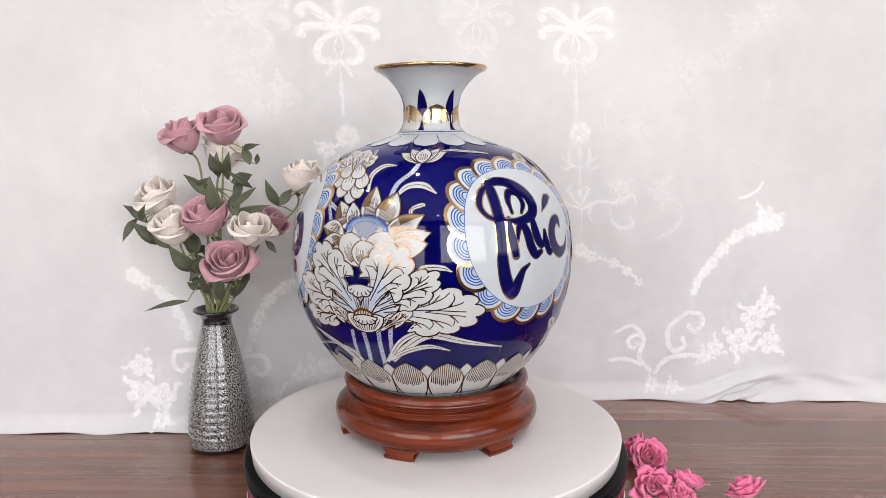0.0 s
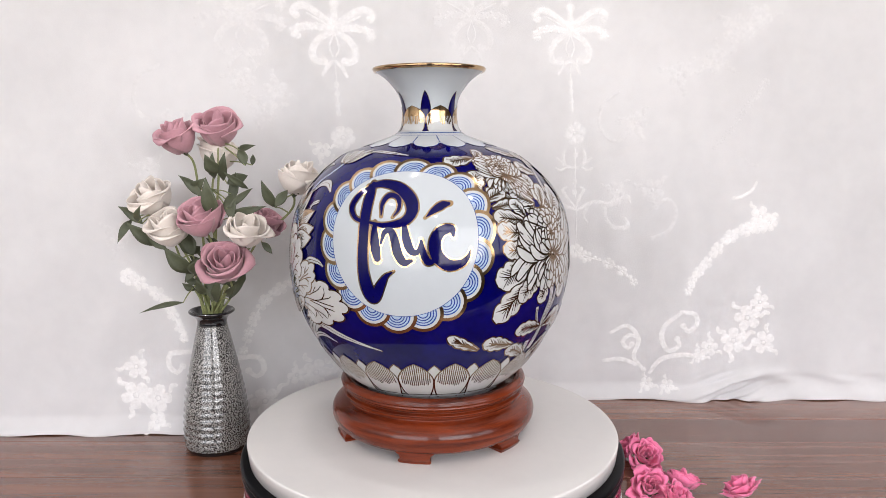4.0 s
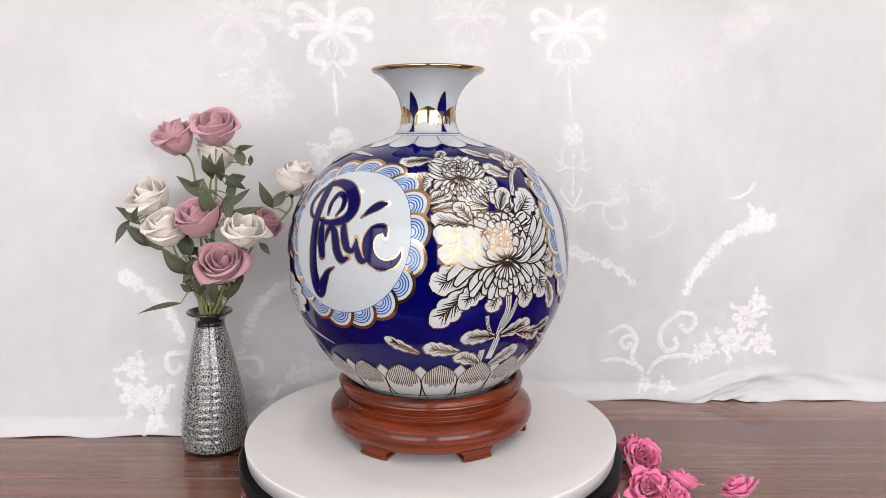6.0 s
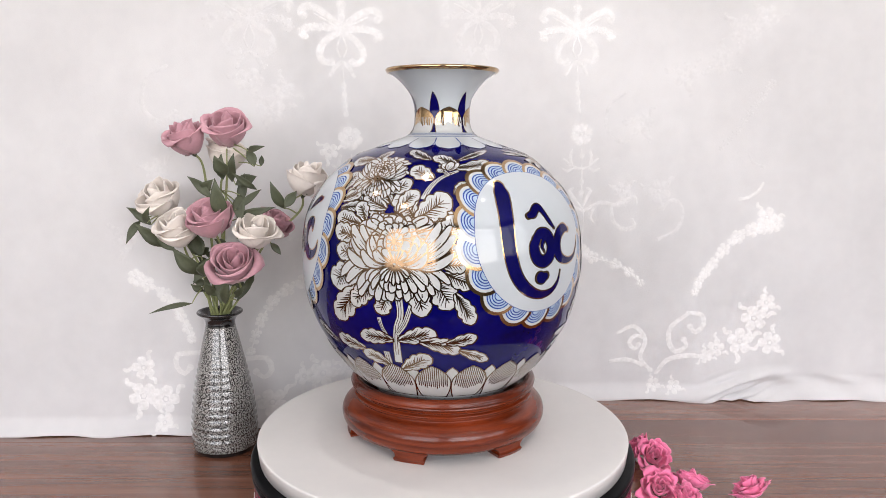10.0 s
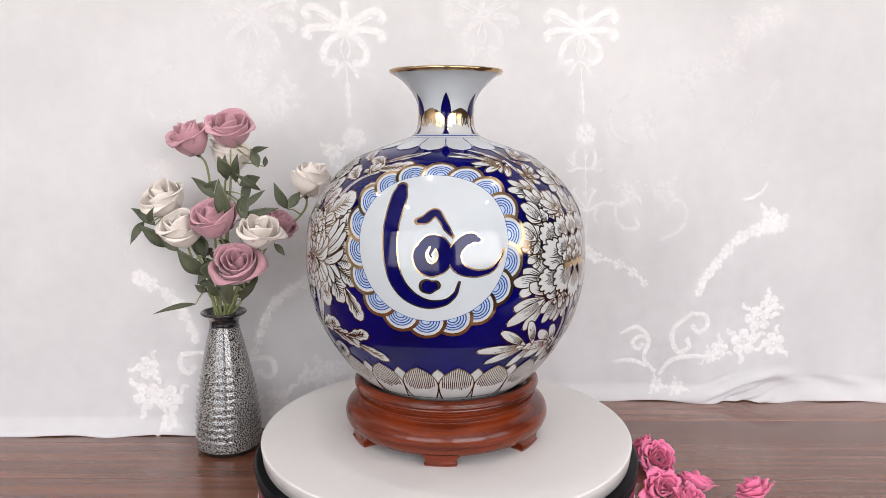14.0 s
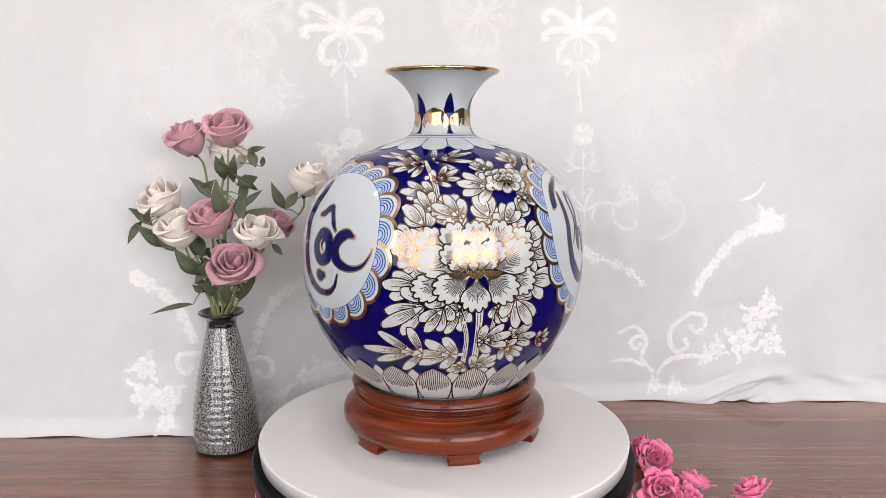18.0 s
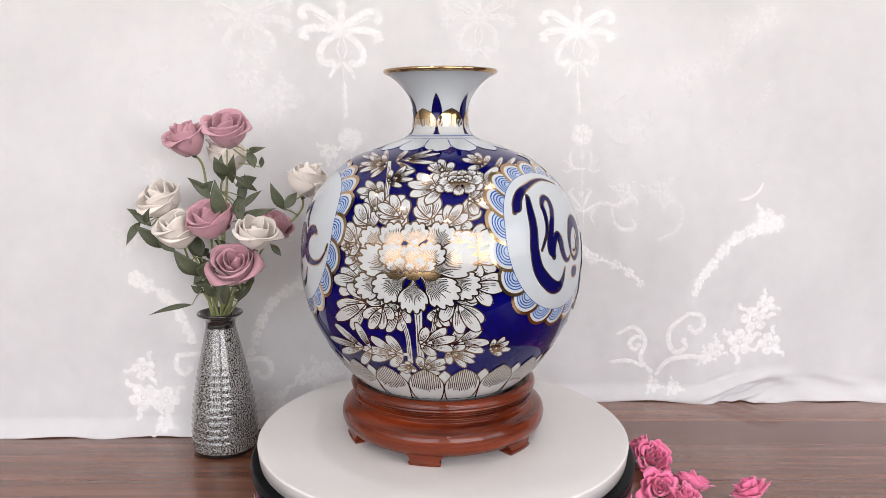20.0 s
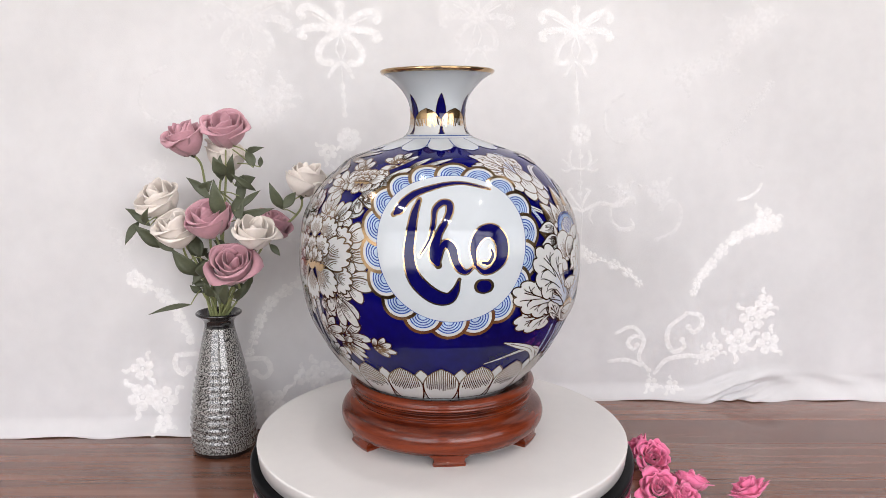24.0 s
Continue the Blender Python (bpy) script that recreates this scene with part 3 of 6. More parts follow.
def blade(ink, x, y, angle, length, width, lift, lobes=7, pen=0.0014, wash=True):
    """A crinkled tongue of a lotus leaf with forking veins, from its foot at (x, y); millimetres and degrees."""
    a0 = radians(angle)
    c, s = math.cos(a0), math.sin(a0)
    at = lambda p, q: ((x + p * c - q * s) / 1000, (y + p * s + q * c) / 1000)
    phase = brush.uniform(0, 3)
    head = 0.58 * length

    def rim(turn, shrink=1.0):
        """The edge, by the turn in degrees about the middle of the head."""
        b = radians(turn)
        wave = 0.83 + 0.19 * abs(math.sin(b * lobes / 2 + phase)) ** 0.55 + 0.04 * math.sin(3 * b + phase)
        return head + 0.42 * length * math.cos(b) * wave * shrink, width / 2 * math.sin(b) * wave * shrink

    foot = 0.13 * width
    sides = [(f * head * 0.72, foot + 0.10 * width * f * f) for f in np.linspace(0, 1, 6)]
    edge = [(p, -q) for p, q in sides] + [rim(t) for t in np.linspace(-128, 128, 16 * lobes)] + [(p, q) for p, q in sides[::-1]]
    ink.blob(at(head * 0.85, 0), [at(*p) for p in edge], lift, WHITE, max(5, int(length / 5)))
    if wash:
        rows = np.linspace(0.03, 0.52, 9)
        ink.grid([[at(f * length, g * (foot + 0.16 * width * f) * 0.8 * (1.15 - f)) for g in np.linspace(-1, 1, 5)] for f in rows], lift + 0.000012, SHADE)
    ink.stroke([(*at(*p), pen * brush.uniform(0.9, 1.15)) for p in edge], lift + 0.00003, LINE)

    def vein(p, q, w0, w1, sway):
        mid = ((p[0] + q[0]) / 2 + sway[0], (p[1] + q[1]) / 2 + sway[1])
        line = spline([(*at(*p), w0), (*at(*mid), (w0 + w1) / 2), (*at(*q), w1)], 8)
        ink.stroke([tuple(v) for v in line], lift + 0.000035, LINE)
        return mid

    tip = rim(brush.uniform(-12, 12), 0.62)
    vein((0.14 * length, 0), tip, pen * 0.8, pen * 0.8, (0, brush.uniform(-0.03, 0.03) * length))
    for side in (-1, 1):
        for start, spread, off in ((0.16, 122, 0.10), (0.30, 84, 0.05), (0.50, 42, 0.0)):
            p = (start * length, off * side * width)
            q = rim(side * (spread + brush.uniform(-8, 8)), 0.72)
            mid = vein(p, q, pen * 0.75, pen * 0.75, (0.07 * length, -0.04 * side * width))
            for d in (-17, 16):
                r = rim(side * (spread + d + brush.uniform(-4, 4)), brush.uniform(0.66, 0.80))
                vein(mid, r, pen * 0.85, pen * 0.6, (0.03 * length, 0.0))


def lip(ink, x, y, wide, high, lift, down=True, pen=0.0014):
    """A folded-over edge of a leaf: a small cloud with scallops on one side."""
    way = -1 if down else 1
    out = []
    for k in range(49):
        b = math.pi * k / 48
        w = 0.86 + 0.16 * abs(math.sin(b * 3.5)) ** 0.6
        out.append(((x - wide * math.cos(b) * w) / 1000, (y + way * high * math.sin(b) ** 0.8 * w) / 1000))
    out += [((x + wide * (1 - 2 * f) * 0.86) / 1000, (y - way * 0.22 * high * math.sin(math.pi * f)) / 1000) for f in np.linspace(0.05, 0.95, 12)]
    ink.blob((x / 1000, (y + way * 0.35 * high) / 1000), out, lift, WHITE, 4)
    ink.stroke([(*p, pen) for p in out + out[:1]], lift + 0.00003, LINE)
    for k in range(1, 7):
        b = math.pi * k / 7
        px, py = x - wide * math.cos(b) * 0.86, y + way * high * math.sin(b) ** 0.8 * 0.86
        ink.stroke([(px / 1000, py / 1000, pen), ((px * 0.75 + x * 0.25) / 1000, (py * 0.55 + y * 0.45) / 1000, pen * 0.6)], lift + 0.000035, LINE)


PEONY_PETALS = (  # foot, way in degrees, length, spread; the hindmost first
    (-24, 12, 146, 34, 86), (36, 8, 34, 36, 86), (-10, 12, 112, 32, 92), (24, 12, 66, 33, 92), (6, 14, 90, 30, 90), (-22, -17, 200, 40, 74), (34, -14, -20, 40, 76),
    (-2, -8, 165, 55, 62), (10, -7, 15, 62, 60), (-6, -5, 130, 32, 84), (13, -5, 56, 32, 84), (3, -4, 92, 25, 90), (0, -12, -146, 43, 76), (12, -12, -38, 46, 74), (5, -13, -92, 41, 72))


def peony(ink, x, y, size, lift):
    """A ruffled bloom: broad hatched petals round a gilt heart, with a small bowl of petals within."""
    k = size / 53

    def pool(ox, oy, wide, high, mat, up):
        rim = [((x + (ox + wide * math.cos(a) * (1 + 0.15 * math.sin(3 * a))) * k) / 1000, (y + (oy + high * math.sin(a) + 1.2 * math.cos(2 * a)) * k) / 1000) for a in np.linspace(0, 2 * math.pi, 28, endpoint=False)]
        ink.blob(((x + ox * k) / 1000, (y + oy * k) / 1000), rim, up, mat, 4)

    step = 0
    for i, (ox, oy, a, reach, spread) in enumerate(PEONY_PETALS):
        step += 1
        petal_fan(ink, x + ox * k, y + oy * k, a + brush.uniform(-3, 3), reach * k, spread, lift + 0.00005 * step, 6 if reach > 36 else 5, int(17 * max(k, 0.5)), pen=0.0016 * max(k, 0.7), hatch=(0.10, 0.70) if reach > 36 else (0.3, 0.74), flat=0.92, depth=0.11)
    top = lift + 0.00005 * step
    for ox, oy, wide, high in ((-13, -12, 11, 3.2), (22, -12, 11, 4.0), (19, -4, 5, 7), (5, -11, 10, 4.5)):
        top += 0.00004
        pool(ox, oy, wide, high, GILT, top)
    for ox, oy, a, reach, spread in ((-9, -9, 142, 17, 60), (12, -9, 40, 19, 60), (-4, -10, 112, 19, 60), (7, -10, 68, 20, 60), (2, -11, 90, 14, 70)):
        top += 0.00005
        petal_fan(ink, x + ox * k, y + oy * k, a, reach * k, spread, top, 4, int(9 * max(k, 0.5)), pen=0.0015 * max(k, 0.7), hatch=(0.08, 0.62), depth=0.16)


def scales(at, radius, lift, field):
    """The border of a medallion: painted scales, each lapping over the next."""
    count = 18
    for k in range(count):
        ink = Ink(at, 0.0025)
        a = 2 * math.pi * (k + 0.3) / count
        c, s = math.cos(a), math.sin(a)
        lap = lambda x, y: 0.00016 * (y * c - x * s) / 0.0134 + 0.0002

        def curve(size, turns):
            out = []
            for b in turns:
                px, py = radius * 0.995 + 0.0195 * size * math.cos(b), 0.0198 * size * math.sin(b)
                out.append((px * c - py * s, px * s + py * c))
            return out

        for size, mat, up in ((1.06, GILT, 0.0), (0.88, WHITE, 0.00003), (0.74, BLUE, 0.00006)):
            ink.blob(curve(0, (0,))[0], curve(size, np.linspace(0, 2 * math.pi, 22, endpoint=False)), lambda x, y: lift + lap(x, y) + up, mat, 6)
        for size in (0.26, 0.40, 0.54, 0.68):
            ink.stroke([(*p, 0.00115) for p in curve(size, np.linspace(-1.6, 1.6, 9))], lambda x, y: lift + lap(x, y) + 0.00008, DEEP)
        ink.done("scale", PALETTE, field)


WORD_BLESSING = (
    [(-0.447, 0.775, 0.063), (-0.465, 0.629, 0.126), (-0.493, 0.362, 0.135), (-0.51, -0.022, 0.135), (-0.513, -0.352, 0.144), (-0.465, -0.609, 0.162), (-0.367, -0.76, 0.153), (-0.263, -0.591, 0.108), (-0.194, -0.477, 0.058), (-0.103, -0.415, 0.009)],
    [(-0.439, 0.745, 0.036), (-0.617, 0.609, 0.063), (-0.716, 0.421, 0.072), (-0.656, 0.272, 0.054), (-0.495, 0.204, 0.036)],
    [(-0.482, 0.73, 0.072), (-0.284, 0.775, 0.117), (-0.076, 0.711, 0.153), (0.087, 0.539, 0.162), (0.125, 0.362, 0.144), (0.023, 0.229, 0.108), (-0.221, 0.177, 0.063), (-0.457, 0.216, 0.027)],
    [(-0.276, 0.314, 0.018), (-0.273, 0.475, 0.054), (-0.193, 0.595, 0.072), (-0.073, 0.556, 0.063), (-0.047, 0.411, 0.045), (-0.109, 0.301, 0.013)],
    [(-0.354, 0.194, 0.045), (-0.352, 0.034, 0.108), (-0.333, -0.128, 0.126), (-0.31, -0.242, 0.099)],
    [(-0.262, -0.053, 0.027), (-0.217, 0.089, 0.063), (-0.139, 0.115, 0.081), (-0.082, 0.001, 0.108), (-0.036, -0.171, 0.117), (0.044, -0.286, 0.099), (0.139, -0.266, 0.045)],
    [(0.046, 0.155, 0.072), (0.073, 0.008, 0.108), (0.135, -0.137, 0.099), (0.221, -0.152, 0.063), (0.263, -0.033, 0.036)],
    [(0.263, -0.014, 0.036), (0.286, -0.151, 0.081), (0.353, -0.277, 0.09), (0.454, -0.258, 0.036)],
    [(0.672, 0.052, 0.036), (0.639, 0.134, 0.105), (0.510, 0.106, 0.135), (0.438, -0.03, 0.150), (0.471, -0.203, 0.155), (0.611, -0.321, 0.145), (0.775, -0.304, 0.100), (0.865, -0.224, 0.054), (0.895, -0.133, 0.009)],
    [(0.312, 0.293, 0.009), (0.404, 0.38, 0.081), (0.504, 0.452, 0.108), (0.583, 0.471, 0.054)])
WORD_WEALTH = (
    [(-0.425, 0.770, 0.120), (-0.448, 0.640, 0.190), (-0.505, 0.390, 0.190), (-0.545, 0.100, 0.180), (-0.530, -0.200, 0.175), (-0.450, -0.470, 0.165), (-0.290, -0.660, 0.140), (-0.060, -0.765, 0.095), (0.165, -0.745, 0.055), (0.302, -0.639, 0.026), (0.355, -0.500, 0.004)],
    [(-0.161, 0.298, 0.062), (-0.080, 0.323, 0.098), (-0.010, 0.388, 0.098), (0.058, 0.407, 0.089), (0.122, 0.325, 0.062), (0.196, 0.199, 0.049), (0.258, 0.122, 0.018)],
    [(-0.060, 0.010, 0.090), (-0.150, -0.110, 0.150), (-0.113, -0.262, 0.160), (0.012, -0.325, 0.150), (0.145, -0.245, 0.165), (0.175, -0.101, 0.165), (0.104, 0.020, 0.160), (-0.020, 0.045, 0.140), (-0.110, -0.010, 0.100)],
    [(0.060, 0.000, 0.060), (0.010, -0.060, 0.050), (-0.010, -0.125, 0.030), (0.015, -0.170, 0.010)],
    [(0.603, 0.057, 0.053), (0.507, 0.080, 0.124), (0.388, 0.026, 0.142), (0.306, -0.101, 0.142), (0.325, -0.250, 0.142), (0.429, -0.336, 0.106), (0.602, -0.371, 0.067), (0.778, -0.326, 0.040), (0.891, -0.203, 0.018), (0.936, -0.098, 0.004)],
    [(-0.045, -0.535, 0.150), (-0.010, -0.538, 0.150), (0.040, -0.524, 0.095)])
WORD_LONG_LIFE = (
    [(-0.749, 0.407, 0.035), (-0.689, 0.464, 0.106), (-0.594, 0.592, 0.089), (-0.456, 0.702, 0.075), (-0.277, 0.782, 0.062), (-0.054, 0.851, 0.044), (0.192, 0.860, 0.027), (0.510, 0.756, 0.004)],
    [(-0.417, 0.596, 0.035), (-0.485, 0.414, 0.080), (-0.541, 0.143, 0.106), (-0.572, -0.116, 0.124), (-0.527, -0.370, 0.151), (-0.399, -0.540, 0.168), (-0.228, -0.661, 0.160), (-0.078, -0.679, 0.124), (0.006, -0.592, 0.080), (0.058, -0.454, 0.013)],
    [(-0.430, -0.121, 0.009), (-0.306, 0.082, 0.027), (-0.249, 0.280, 0.040), (-0.220, 0.463, 0.053), (-0.128, 0.562, 0.067), (-0.038, 0.552, 0.075), (-0.036, 0.439, 0.075), (-0.094, 0.303, 0.062), (-0.185, 0.147, 0.071), (-0.236, -0.004, 0.115), (-0.247, -0.144, 0.124), (-0.210, -0.229, 0.062)],
    [(-0.193, -0.186, 0.035), (-0.156, -0.034, 0.062), (-0.091, 0.026, 0.089), (-0.021, -0.047, 0.106), (0.012, -0.188, 0.089), (0.075, -0.308, 0.071), (0.157, -0.345, 0.040), (0.231, -0.296, 0.013)],
    [(0.271, -0.255, 0.035), (0.252, -0.041, 0.089), (0.352, 0.129, 0.142), (0.505, 0.162, 0.168), (0.628, 0.029, 0.168), (0.631, -0.179, 0.151), (0.516, -0.314, 0.089), (0.387, -0.354, 0.053), (0.289, -0.281, 0.031)],
    [(0.482, -0.050, 0.009), (0.508, -0.150, 0.040), (0.451, -0.241, 0.044), (0.365, -0.233, 0.022)],
    [(0.365, -0.540, 0.150), (0.385, -0.542, 0.156), (0.410, -0.540, 0.145)])


def medallion(word, u, label):
    radius = 0.0768
    at = patch(u, 0.2175)
    ink = Ink(at, 0.0025)
    for r, mat, up in ((radius + 0.0006, DEEP, 0.00055), (radius, PALE, 0.0006)):
        ink.blob((0, 0), [(r * math.cos(a), r * math.sin(a)) for a in np.linspace(0, 2 * math.pi, 96, endpoint=False)], 0.0009 + up, mat, 26)
    border = ink.done("medallion", PALETTE, VASE, "white round field bordered with blue and gold scales")
    scales(at, radius, 0.0009, border)
    ink = Ink(patch(u, 0.2175), 0.0012)
    for i, letter in enumerate(word):
        pts = [(x * radius, y * radius, w * radius) for x, y, w in letter]
        ink.stroke(pts, 0.00156 + 0.000008 * i, GILT, grow=0.00150, round_ends=True)
        ink.stroke(pts, 0.00170 + 0.000008 * i, NAVY, round_ends=True)
    ink.done("lettering", PALETTE, border, label)


medallion(WORD_BLESSING, -122.9, "cobalt brush lettering reading Phúc, edged in gold")
medallion(WORD_WEALTH, -4.9, "cobalt brush lettering reading Lộc, edged in gold")
medallion(WORD_LONG_LIFE, 118.5, "cobalt brush lettering reading Thọ, edged in gold")

CHRYS_UPPER = [(-42, 116, -79, 108, 17), (-42, 112, -24, 135, 12), (-70, 66, -54, 95, 18), (-68, 56, -38, 69, 16), (-64, 48, -36, 53, 14), (-10, 69, 15, 84, 20), (36, 87, 9, 104, 20),
               (26, 116, -3, 138, 15), (55, 108, 26, 122, 15), (53, 103, 88, 111, 18), (53, 114, 80, 138, 13), (62, 67, 70, 83, 14)]
CHRYS_LEAVES = [(26, 41, 5, 70, 28), (27, 38, 57, 66, 33), (-4, 50, -34, 64, 21), (-29, 32, -66, 39, 21), (-26, 36, -39, 56, 18), (56, 17, 72, 43, 27), (-28, 19, -66, 26, 22), (-25, 3, -62, 5, 21),
                (-9, 37, -21, 54, 20), (50, 33, 62, 49, 18), (-28, 54, -60, 70, 18), (-2, 56, -16, 76, 18), (8, 46, 24, 72, 20)]
CHRYS_SIDE = [(-25, -8, -71, -29, 32), (-25, -28, -68, -70, 30), (-8, -29, -42, -50, 23), (1, -34, -9, -58, 20), (27, -22, 38, -58, 24), (48, -16, 68, -49, 29), (60, -13, 89, -26, 20), (70, -33, 87, -67, 20),
              (56, -5, 82, -6, 18), (53, 2, 72, 12, 16)]
CHRYS_LOW = [(-74, -104, -114, -84, 13), (-33, -103, -72, -94, 20), (4, -87, -36, -86, 20), (8, -87, 49, -76, 21), (30, -87, 71, -99, 21), (57, -89, 90, -81, 15), (-6, -124, -38, -108, 19), (5, -128, 39, -106, 22), (69, -98, 98, -114, 15)]


def stem(ink, points, lift, dots=False):
    pts = [(x / 1000, y / 1000, w / 1000) for x, y, w in points]
    ink.stroke(pts, lift, LINE, grow=0.0006)
    ink.stroke(pts, lift + 0.00004, WHITE if not dots else SHADE)
    line = spline(pts, 24)
    if dots:
        for i, (x, y, w) in enumerate(line):
            for s in (-0.32, 0.0, 0.32):
                d = line[min(i + 1, len(line) - 1)] - line[max(i - 1, 0)]
                d = d / math.hypot(d[0], d[1])
                px, py = x - d[1] * w * s + brush.uniform(-0.0006, 0.0006), y + d[0] * w * s + brush.uniform(-0.0006, 0.0006)
                ink.blob((px, py), [(px + 0.00055 * math.cos(a), py + 0.00055 * math.sin(a)) for a in np.linspace(0, 2 * math.pi, 6, endpoint=False)], lift + 0.00007, DEEP, 1)
    else:
        for s in (-0.25, 0.15):
            ink.stroke([(x + w * s, y, 0.0007) for x, y, w in line[2:-2:4]], lift + 0.00007, LINE)


def lobed_leaf(ink, b, lift, pen=0.0014):
    """A broad leaf with rounded lobes, from (x, y) to (x, y) of a width in millimetres; hatched from its rib, with a bare margin."""
    x0, y0, x1, y1, w = b
    length = math.hypot(x1 - x0, y1 - y0)
    dx, dy = (x1 - x0) / length, (y1 - y0) / length
    lobes, bend = (4 if length > 38 else 3), brush.uniform(-0.06, 0.06)

    def at(s, side):
        side += bend * length * 4 * s * (1 - s)
        return (x0 + dx * s * length - dy * side) / 1000, (y0 + dy * s * length + dx * side) / 1000

    def half(s):
        grown = math.sin(math.pi * min(0.05 + 0.92 * s, 0.97) ** 1.45) ** 0.55
        return w / 2 * grown * (0.74 + 0.26 * abs(math.sin(math.pi * (lobes * s + 0.1))) ** 0.55)

    ss = np.linspace(0, 1, max(28, lobes * 11))
    n = max(3, int(w / 4))
    ink.grid([[at(s, half(s) * k) for k in np.linspace(1, -1, n + 1)] for s in ss], lift, WHITE)
    edge = [at(s, half(s)) for s in ss] + [at(s, -half(s)) for s in ss[::-1]]
    ink.stroke([(*p, pen * brush.uniform(0.8, 1.25)) for p in edge], lift + 0.00002, LINE)
    ink.stroke([(*at(s, 0), pen * (1.7 - 1.2 * s)) for s in np.linspace(0, 0.82, 7)], lift + 0.00002, LINE)
    lines = max(6, int(length / 4.2))
    for k in range(lines):
        s0 = 0.06 + 0.68 * k / lines
        for side in (-1, 1):
            s1 = min(s0 + 0.17 + 0.05 * brush.random(), 0.90)
            reach = side * half(s1) * brush.uniform(0.50, 0.74)
            ink.stroke([(*at(s0, 0), pen * 0.6), (*at((2 * s0 + s1) / 3, reach * 0.28), pen * 0.85), (*at(s1, reach), pen * 0.3)], lift + 0.00002, LINE)


def spider_bloom(ink, eye, root, wide, up, down, lift, pen=0.0015):
    """A chrysanthemum seen from the side, in millimetres: long petals droop from its root, a cup of petals stands before its eye."""
    k = wide / 64
    level = [lift]

    def ring(centre, angles, reach, inner, width, sway, rise, fat=2.2, lines=1):
        level[0] += 0.00004
        for i, a in enumerate(angles):
            a = radians(a + brush.uniform(-4, 4))
            c, s = math.cos(a), math.sin(a)
            r = reach(c, s) * brush.uniform(0.88, 1.08)
            turn = a + sway * c
            b = (centre[0] + inner * c, centre[1] + inner * s, centre[0] + r * math.cos(turn), centre[1] + r * math.sin(turn), width * brush.uniform(0.85, 1.15))
            frond(ink, b, level[0] + 0.000035 * (i % 3), lines, bend=rise * c, pen=pen, fat=fat)
        level[0] += 0.0001

    oval = lambda f, top, low: lambda c, s: f / math.hypot(c / wide, s / (top if s > 0 else low))
    ring(eye, np.arange(-20, 201, 12), lambda c, s: 1 / math.hypot(c / (wide * 0.9), s / up), 8 * k, 12 * k, 0.0, 0.10)
    ring(root, np.arange(-172, -4, 9.5), oval(1.0, down, down), 5 * k, 9.5 * k, -0.12, 0.16, 2.6, 2)
    ring(root, (172, 160, 148, 137, 43, 32, 20, 8), oval(0.98, wide, down), 6 * k, 10 * k, 0.10, -0.16, 2.4, 2)
    ring(root, np.arange(-162, -12, 12.5), oval(0.72, down, down), 4 * k, 8 * k, -0.10, 0.14, 2.4, 2)
    ring(eye, np.arange(0, 360, 17), lambda c, s: 26 * k, 9 * k, 9.5 * k, 0.0, 0.12)
    ring(root, (166, 152, 138, 42, 28, 14), oval(0.60, wide, down), 4 * k, 9.5 * k, 0.14, -0.22, 2.2)
    ring(eye, np.arange(0, 360, 24), lambda c, s: 18 * k, 5 * k, 7.5 * k, 0.0, 0.10)
    ring(root, np.arange(30, 156, 15.5), lambda c, s: 28 * k, 3 * k, 9.5 * k, 0.06, -0.14)
    ring(root, np.arange(48, 140, 21), lambda c, s: 19 * k, 2 * k, 8.5 * k, 0.0, 0.0)
    ring(root, np.arange(-150, -24, 15), lambda c, s: 20 * k, 2 * k, 4.5 * k, 0.0, 0.1, 2.2, 0)
    ring(eye, np.arange(0, 360, 36), lambda c, s: 9.5 * k, 1.5 * k, 5 * k, 0.0, 0.0, 1.6, 0)
    dot = [((eye[0] + 2.4 * k * math.cos(t)) / 1000, (eye[1] + 2.4 * k * math.sin(t)) / 1000) for t in np.linspace(0, 2 * math.pi, 10, endpoint=False)]
    ink.blob((eye[0] / 1000, eye[1] / 1000), dot, level[0] + 0.0002, LINE, 1)


